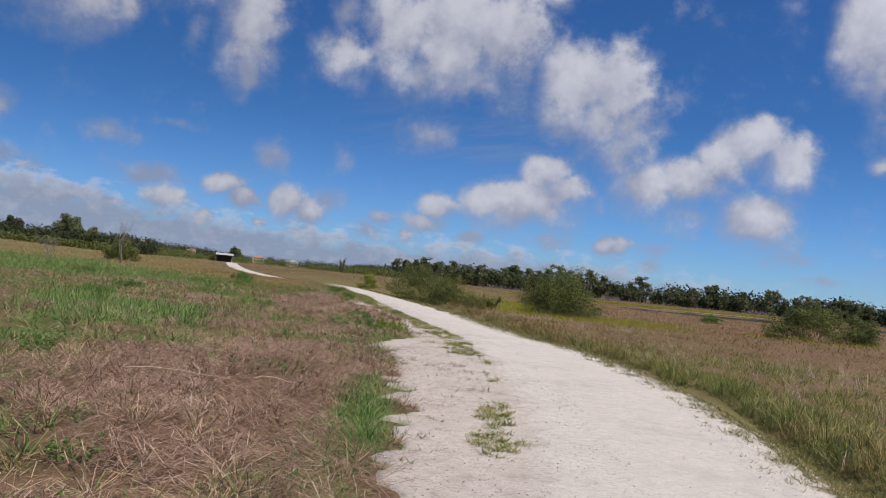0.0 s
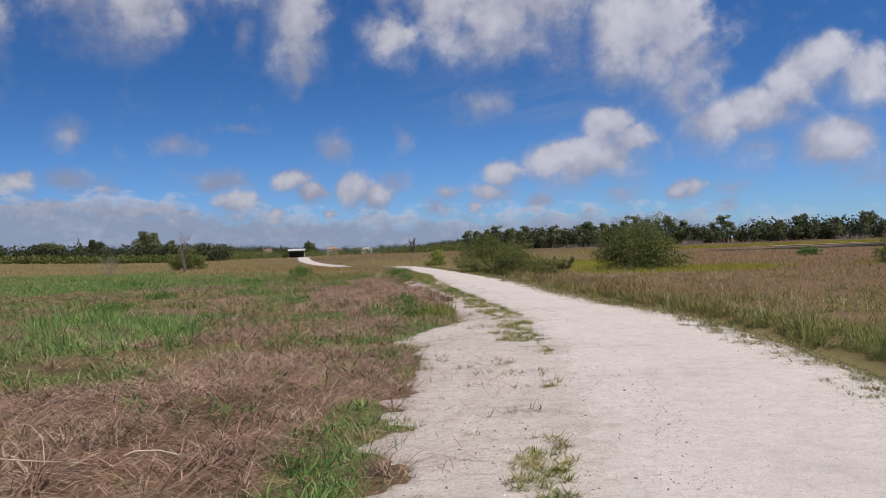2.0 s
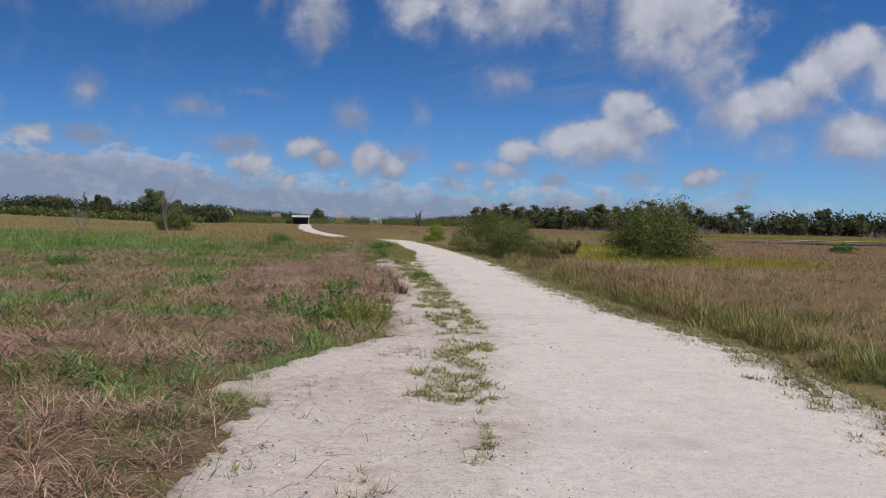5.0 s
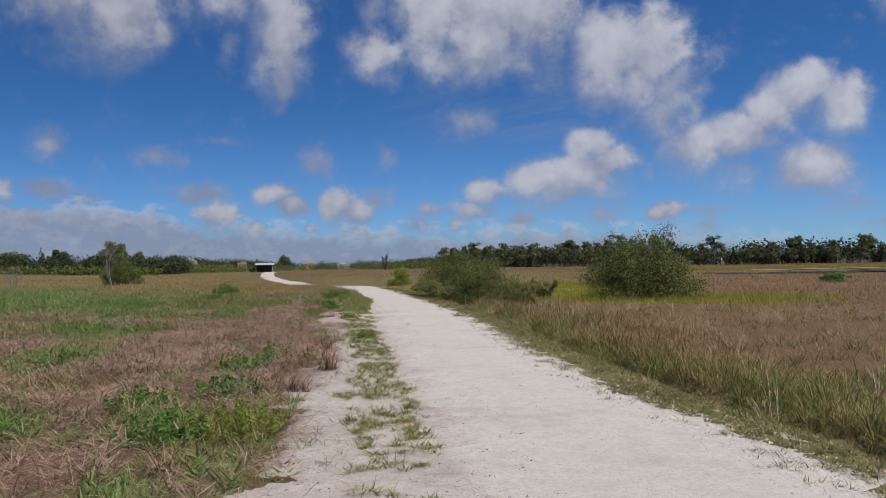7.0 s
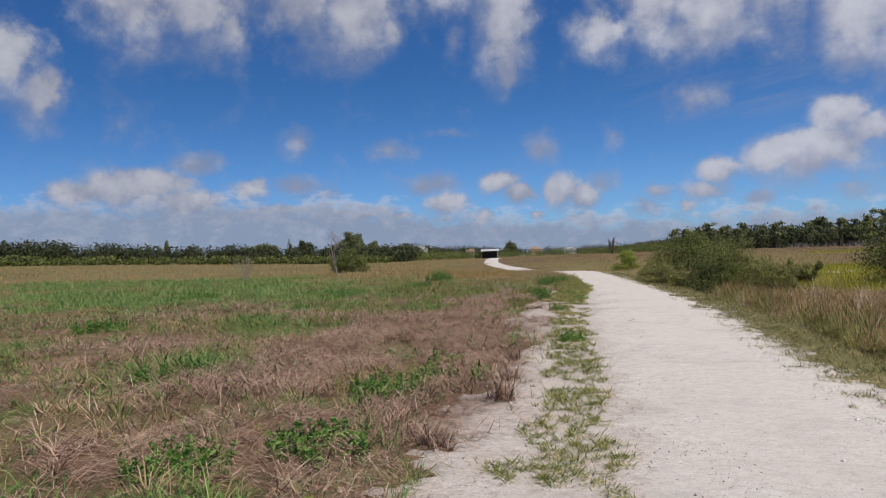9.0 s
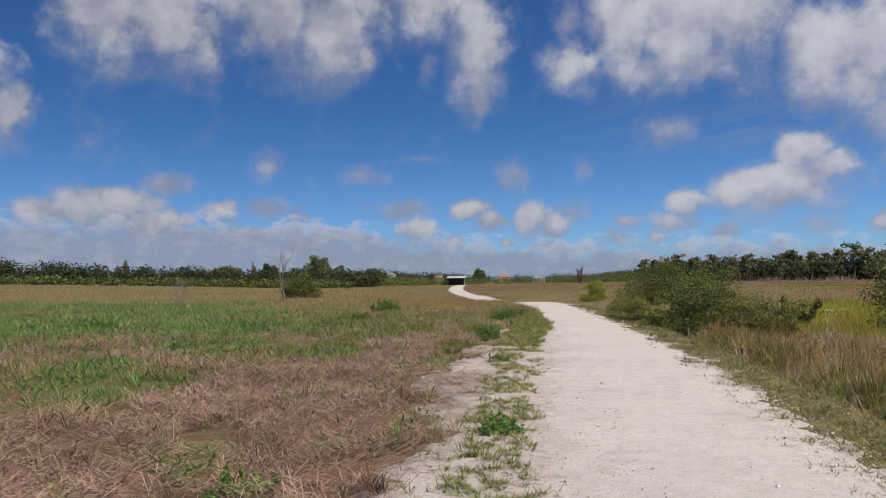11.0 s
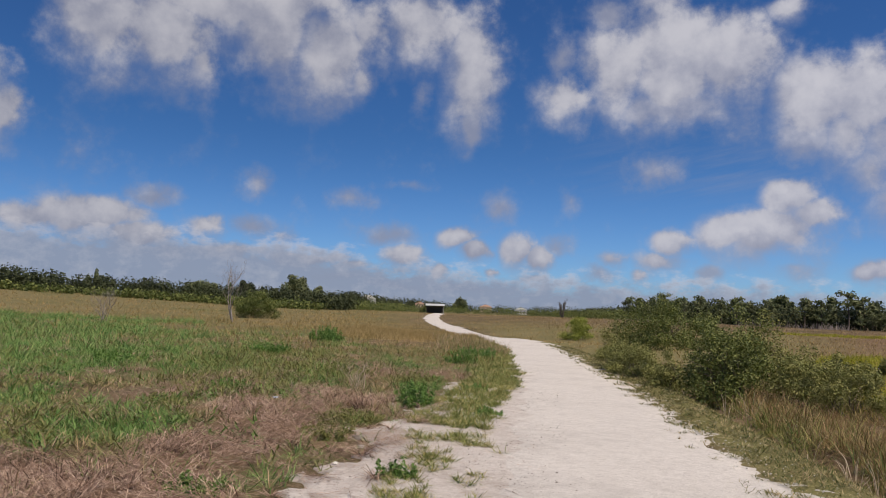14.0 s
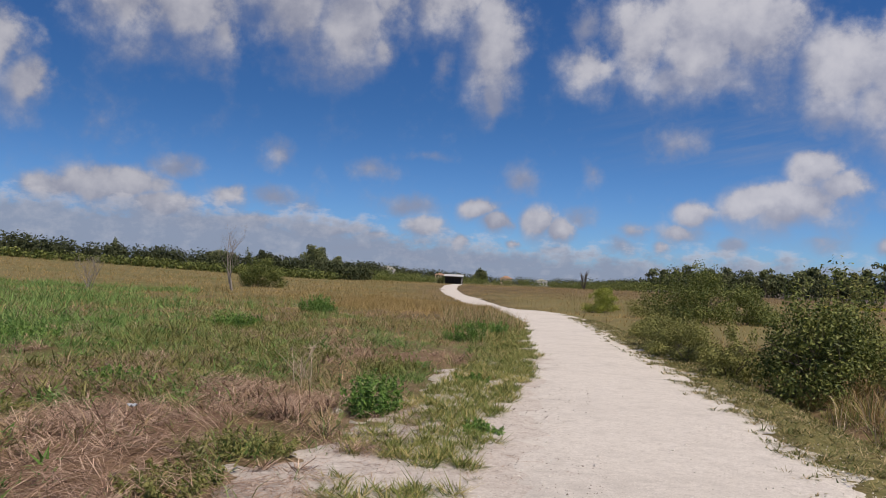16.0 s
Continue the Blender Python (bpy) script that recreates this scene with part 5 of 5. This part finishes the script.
def stone(x, y, size, seed):
    q = random.Random(seed)
    bm = bmesh.new()
    bmesh.ops.create_icosphere(bm, subdivisions=2, radius=size)
    for v in bm.verts:
        v.co *= 0.8 + 0.4 * noise.noise(v.co / size * 1.3 + Vector((seed, 0, 0)))
        v.co.z *= 0.6
    me = bpy.data.meshes.new("stone")
    bm.to_mesh(me)
    bm.free()
    me.materials.append(PEBBLE)
    ob = new("stone", me)
    ob.location = (x, y, float(surface(np.array(x), np.array(y))) + size * 0.3)
    ob.rotation_euler = (0, 0, q.uniform(0, 6.28))
    return tagged(ob, "pale weathered limestone lump on bare sand", "stone", "stones on the sand")


for i, (tx, ty, w) in enumerate([(-11.75, 46.25, 0.075), (-9.1, 37.9, 0.045), (-8.8, 37.6, 0.035), (-9.7, 41.0, 0.04)]):
    stone(tx, ty, w, 11 + i)


def scrap(x, y):
    """A crumpled scrap of thin plastic."""
    r = np.random.default_rng(77)
    u, w = np.meshgrid(np.linspace(-0.035, 0.035, 9), np.linspace(-0.03, 0.03, 8))
    height = 0.2 + 0.035 * r.random(u.shape)
    ob = sheet("litter_scrap", u + r.normal(0, 0.004, u.shape), w + r.normal(0, 0.004, u.shape), height, PLASTIC)
    ob.location = (x, y, float(terrain(x, y)))
    ob.modifiers.new("thickness", "SOLIDIFY").thickness = 0.002
    return tagged(ob, "crumpled pale bluish plastic scrap on dead straw", "litter")


PLASTIC = plain("pale_plastic", (0.3, 0.34, 0.4), (0.5, 0.54, 0.6), 40.0, 0.35, 0.1)
scrap(-12.6, 44.02)


# ---- picnic shelter ----
WHITE_METAL = plain("pale_metal_sheet", (0.5, 0.51, 0.5), (0.66, 0.67, 0.66), 1.5, 0.45, 0.1, 0.2)
DARK_WOOD = plain("dark_weathered_wood", (0.025, 0.02, 0.016), (0.08, 0.065, 0.05), 4.0)
PALE_PAINT = plain("pale_paint", (0.55, 0.54, 0.5), (0.7, 0.69, 0.66), 3.0, 0.6, 0.1)


def box(cx, cy, cz, sx, sy, sz, bevel=0.01):
    bm = bmesh.new()
    bmesh.ops.create_cube(bm, size=1.0, matrix=Matrix.LocRotScale((cx, cy, cz), None, (sx, sy, sz)))
    bmesh.ops.bevel(bm, geom=bm.edges[:], offset=bevel, segments=1, affect="EDGES")
    return bm


def solid_part(name, bm, mat, parent, label=""):
    me = bpy.data.meshes.new(name)
    bm.to_mesh(me)
    bm.free()
    me.materials.append(mat)
    return part(name, me, parent, label)


shelter = thing("shelter", -106.7, 258.4, "small open shelter with pale metal roof", "shelter")
shelter.rotation_euler = (0, 0, radians(22))
for i, (pxx, pyy, m) in enumerate([(-2.5, -1.5, DARK_WOOD), (2.45, -1.5, PALE_PAINT), (-2.5, 1.5, DARK_WOOD), (2.5, 1.5, DARK_WOOD), (0, 1.5, DARK_WOOD)]):
    solid_part("post", box(pxx, pyy, 1.05, 0.16, 0.16, 2.1), m, shelter, "white-painted post" if m is PALE_PAINT else "")
for yy in (-1.5, 1.5):
    solid_part("beam", box(0, yy, 2.13, 5.3, 0.14, 0.18), DARK_WOOD, shelter)
solid_part("back_wall", box(0, 1.6, 1.0, 5.0, 0.05, 2.0), DARK_WOOD, shelter)
solid_part("bench", box(0, 1.1, 0.45, 4.2, 0.4, 0.08), DARK_WOOD, shelter)
for side in (-1, 1):
    bm = box(0, 0, 0, 5.7, 2.15, 0.06)
    bm.transform(Matrix.Translation((0, side * 0.98, 2.55)) @ Matrix.Rotation(-side * radians(16), 4, "X"))
    solid_part("roof_panel", bm, WHITE_METAL, shelter, "pale ribbed metal sheet")
bush(-110.4, 257.0, 2.2, 2.0, 2.3, "dark green bush beside the shelter", seed=51, count=2600, leaf=0.16, heaps=12, low=0.08)


# ---- houses far behind the trees ----
def house(x, y, wide, deep, wall, roof, wall_mat, roof_mat, label, turn):
    root = thing("house", x, y, label, "house")
    root.rotation_euler = (0, 0, radians(turn))
    solid_part("wall", box(0, 0, wall / 2, wide, deep, wall, 0.02), wall_mat, root)
    bm = bmesh.new()
    w, d = wide / 2 + 0.5, deep / 2 + 0.5
    low = [bm.verts.new(v) for v in ((-w, -d, wall), (w, -d, wall), (w, d, wall), (-w, d, wall))]
    top = [bm.verts.new(v) for v in ((-w + d, 0, wall + roof), (w - d, 0, wall + roof))]
    for f in ((0, 1, 5, 4), (2, 3, 4, 5)):
        bm.faces.new([(low + top)[i] for i in f])
    bm.faces.new((low[1], low[2], top[1]))
    bm.faces.new((low[3], low[0], top[0]))
    bm.faces.new(low[::-1])
    solid_part("roof", bm, roof_mat, root)
    for k in (-0.3, 0.0, 0.3):
        win = solid_part("window", box(k * wide, -deep / 2 - 0.02, wall * 0.55, 1.1, 0.08, 1.2), DARK_GLASS, root)
        solid_part("sill", box(k * wide, -deep / 2 - 0.06, wall * 0.55 - 0.64, 1.3, 0.12, 0.08), PALE_PAINT, win)
    return root


DARK_GLASS = plain("dark_window_glass", (0.02, 0.025, 0.03), (0.04, 0.05, 0.06), 0.5, 0.15, 0.0)
PEACH = plain("peach_stucco", (0.5, 0.38, 0.28), (0.6, 0.46, 0.35), 1.0)
TERRACOTTA = plain("terracotta_tiles", (0.3, 0.17, 0.11), (0.42, 0.26, 0.18), 2.0)
PALE_ROOF = plain("pale_shingles", (0.3, 0.3, 0.26), (0.4, 0.4, 0.35), 2.0)


def out(az, far, ox=-6.7, oy=38.3):
    return ox - far * math.sin(radians(az)), oy + far * math.cos(radians(az))


house(-248.4, 675.6, 10.0, 8.0, 5.0, 2.2, PEACH, TERRACOTTA, "peach house with terracotta hip roof behind trees", 20)
house(-220.9, 685.2, 10.0, 8.0, 3.8, 1.9, PALE_PAINT, PALE_ROOF, "white house with pale hip roof behind trees", 20)
house(-290.2, 546.8, 12.0, 8.5, 4.6, 2.6, PALE_PAINT, PALE_ROOF, "low house with pale greenish roof among trees", 28)
house(-299.7, 654.0, 7.5, 7.0, 4.0, 2.0, PEACH, TERRACOTTA, "small peach house half hidden by trees", 26)

# ---- trees ----
def pine(seed, tall):
    """A slash pine: bare leaning trunk, irregular clumps of needles on a few limbs."""
    r, q = np.random.default_rng(seed), random.Random(seed)
    root = new("pine_tree")
    lean = q.uniform(-0.06, 0.06)
    pts = [(lean * tall * t * t + q.uniform(-0.04, 0.04), q.uniform(-0.04, 0.04), tall * t) for t in (0, 0.2, 0.4, 0.6, 0.8, 1.0)]
    pts[0] = (0, 0, -0.2)
    pieces = [tube(pts, [0.16, 0.14, 0.12, 0.09, 0.06, 0.02], 7)]
    cs, rs = [], []
    for i in range(16):
        t = q.uniform(0.42, 1.0)
        a, reach = q.uniform(0, 6.28), tall * q.uniform(0.05, 0.42) * (1.2 - t * 0.75)
        base = Vector(pts[min(5, int(t * 5))])
        tip = Vector((base.x + math.cos(a) * reach, base.y + math.sin(a) * reach, t * tall + q.uniform(0, 0.3)))
        pieces.append(tube([Vector((base.x, base.y, t * tall - 0.2)), (Vector((base.x, base.y, t * tall)) + tip) / 2, tip], [0.05, 0.035, 0.012], 3))
        cs.append(tuple(tip))
        s = tall * q.uniform(0.1, 0.18)
        rs.append((s * 1.15, s * 1.15, s * q.uniform(0.45, 0.75)))
    part("trunk", mesh_from("trunk", *join(pieces), BARK, True), root)
    part("crown", mesh_from("crown", *leaves(r, cs, rs, 420, 0.31, 2.5, 0.15, 0.3), NEEDLE), root)
    return tagged(root, "dark green pine tree in the far treeline", "pine tree", "pines of the far treeline")


kinds = [pine(100 + i, 5.2 + 0.55 * (i % 4)) for i in range(7)]
q = random.Random(5)
ROW = [(-46, 262), (-24, 226), (-6, 204), (14, 192), (36, 184), (60, 172), (84, 152), (104, 128)]
spots = []
for (ax, ay), (bx, by) in zip(ROW, ROW[1:]):
    for k in range(32):
        t = (k + q.random()) / 32
        spots.append((ax + (bx - ax) * t + q.uniform(-6, 6), ay + (by - ay) * t + q.uniform(-6, 12)))
for i, (tx, ty) in enumerate(spots):
    m = pose(tx, ty, float(terrain(tx, ty)), 0, 0, q.uniform(0, 360))
    if i < 7:
        kinds[i].matrix_basis = m
        s = 1.0
    else:
        s = q.uniform(0.42, 1.1) * (0.96 - 0.24 * float(step(-2, 26, tx)))
        copy_thing(kinds[q.randrange(7)], m).scale = (s, s, s)
lone = copy_thing(kinds[1], pose(62.0, 150.0, float(terrain(62, 150))))


def broad_tree(x, y, wide, tall, label, seed, count, leaf, clear=0.2, mat=None):
    r, q = np.random.default_rng(seed), random.Random(seed)
    root = thing("tree", x, y, label, "tree")
    pieces = []
    for k in range(3):
        twist(q, (q.uniform(-0.3, 0.3), q.uniform(-0.3, 0.3), -0.2), tall * 0.34, (q.uniform(-0.4, 0.4), q.uniform(-0.4, 0.4), 1), 0.15, 0.16, pieces, 1)
    part("trunk", mesh_from("trunk", *join(pieces), BARK, True), root)
    cs, rs = lumps(r, wide * 1.15, wide * 0.9, tall * 1.2, 26, clear)
    part("crown", mesh_from("crown", *leaves(r, cs, rs, count, leaf, 2.0), mat or NEEDLE), root)
    return root


broad_tree(-250.8, 395.6, 16.5, 15.0, "spreading dark feathery tree above the hedge", 201, 9000, 0.5, 0.15)
broad_tree(-270.7, 381.7, 11.5, 10.6, "round brownish-green tree above the hedge", 202, 5000, 0.5, 0.2, WOODS)
broad_tree(-288.4, 367.9, 19.0, 10.0, "broad dark tree crown behind the hedge", 203, 6000, 0.5)
broad_tree(-240.0, 402.5, 8.0, 8.4, "small dark feathery tree beside a larger one", 204, 3000, 0.5)
broad_tree(-265.1, 360.9, 3.0, 9.0, "slim feathery tree between round crowns", 208, 900, 0.4, 0.4)
broad_tree(-288.9, 299.8, 4.0, 10.5, "slender feathery tree rising from the hedge", 205, 1300, 0.4, 0.4)
broad_tree(-291.0, 297.6, 3.0, 8.4, "slender feathery tree beside its twin", 206, 1000, 0.4, 0.4)
broad_tree(-229.5, 575.6, 12.0, 10.0, "round-headed tree among far woods", 207, 2600, 0.7)


# ---- far woods ----
def woods(name, line, tall, depth, count, leaf, seed, label, mat=None):
    """A belt of undergrowth and crowns along a line of places."""
    r = np.random.default_rng(seed)
    cs, rs = [], []
    for (ax, ay), (bx, by) in zip(line, line[1:]):
        n = int(math.hypot(bx - ax, by - ay) / (tall * 0.26)) + 1
        for k in range(n * 3):
            t = r.random()
            x, y = ax + (bx - ax) * t + r.normal(0, depth * 0.3), ay + (by - ay) * t + abs(r.normal(0, depth * 0.5))
            h = tall * r.uniform(0.6, 1.0) * (0.75 + 0.5 * float(vnoise(x, y, 22.0, 2)))
            z = float(terrain(x, y))
            s = h * r.uniform(0.32, 0.55)
            cs.append((x, y, z + h - s))
            rs.append((s * 1.25, s * 1.25, s))
            cs.append((x, y, z + h * 0.3))
            rs.append((s * 1.3, s * 1.3, h * 0.36))
    return tagged(new(name, mesh_from(name, *leaves(r, cs, rs, count, leaf, 1.6, 0.35, 0.3), mat or WOODS)), label, "woods", kind="stuff")


woods("left_hedge", [out(a, f) for a, f in ((100, 150), (80, 158), (66, 165), (56, 170), (47, 172), (40, 168), (36, 168), (31, 185))], 5.0, 5, 74000, 0.34, 301, "dark green hedge of mangrove and scrub")
woods("hedge_scrub", [out(a, f) for a, f in ((78, 146), (64, 154), (54, 158), (45, 160), (37, 158), (33, 160))], 2.3, 4, 14000, 0.32, 306, "green scrub at the foot of the hedge", LEAF)
woods("middle_woods", [out(a, f) for a, f in ((36, 420), (31, 520), (28, 640), (24, 760), (19, 770), (14, 700), (10, 480), (6, 280))], 8.6, 16, 30000, 0.8, 302, "low far woods behind the field")
woods("front_scrub", [out(a, f) for a, f in ((36, 165), (31, 200), (27, 270), (22, 296), (17, 290), (12, 235), (8, 195))], 3.2, 10, 30000, 0.24, 303, "green scrub in front of far woods", LEAF)
woods("pine_undergrowth", [(-44, 262), (-22, 226), (-4, 204), (16, 192), (38, 184), (62, 172), (86, 152), (108, 126)], 5.5, 9, 46000, 0.38, 304, "dark undergrowth below the pine treeline")
woods("rear_woods", [(108, 126), (150, 60), (140, -40), (90, -130), (-20, -160), (-130, -110), (-170, -10), (-160, 20)], 5.0, 12, 9000, 0.8, 305, "far woods around the prairie")
r = np.random.default_rng(9)
n = 9000
t = r.random(n) * (len(ROW) - 1)
i = t.astype(int)
rx = np.array([p[0] for p in ROW])
ry = np.array([p[1] for p in ROW])
x, y = rx[i] + (rx[i + 1] - rx[i]) * (t - i) + r.normal(0, 3, n), ry[i] + (ry[i + 1] - ry[i]) * (t - i) - 9 + r.normal(0, 2.5, n)
keep = vnoise(x, y, 7.0, 2) > 0.6
blades("bare_brush", x[keep], y[keep], U(0.5, 1.6, keep.sum()), U(0.04, 0.09, keep.sum()), U(0.05, 0.5, keep.sum()), TWIG, "pale leafless brush along the treeline", 2)

# ---- pond ----
def pond_material():
    m, nt, bsdf = material("pond_water")
    bsdf.inputs["Base Color"].default_value = (0.02, 0.025, 0.03, 1)
    bsdf.inputs["Roughness"].default_value = 0.08
    bump(nt, bsdf, tex(nt, 3.0, 3.0), 0.25, 0.05)
    return m


def puddle(name, cx, cy, rx, ry, seed, mat, lift, label):
    a = np.linspace(0, 2 * np.pi, 96, endpoint=False)
    k = 0.75 + 0.5 * vnoise(np.cos(a) * 3 + seed, np.sin(a) * 3, 1.0, 3)
    rings = np.linspace(0, 1, 6)
    xs = cx + rings[:, None] * np.cos(a) * rx * k
    ys = cy + rings[:, None] * np.sin(a) * ry * k
    xs, ys = np.concatenate([xs, xs[:, :1]], 1), np.concatenate([ys, ys[:, :1]], 1)
    return tagged(sheet(name, xs, ys, 0 * xs + float(terrain(cx, cy)) + lift, mat), label, kind="structure")


puddle("water", 29, 114, 20, 9.5, 3.0, pond_material(), 0.06, "shallow dark pond in the marsh")
puddle("sand_spit", 25, 126.0, 9, 1.7, 8.0, SAND, 0.1, "pale sand spit behind the pond")
puddle("sand_patch", -3.4, 69.0, 1.6, 2.2, 5.0, SAND, 0.08, "pale bare sand patch in marsh grass")
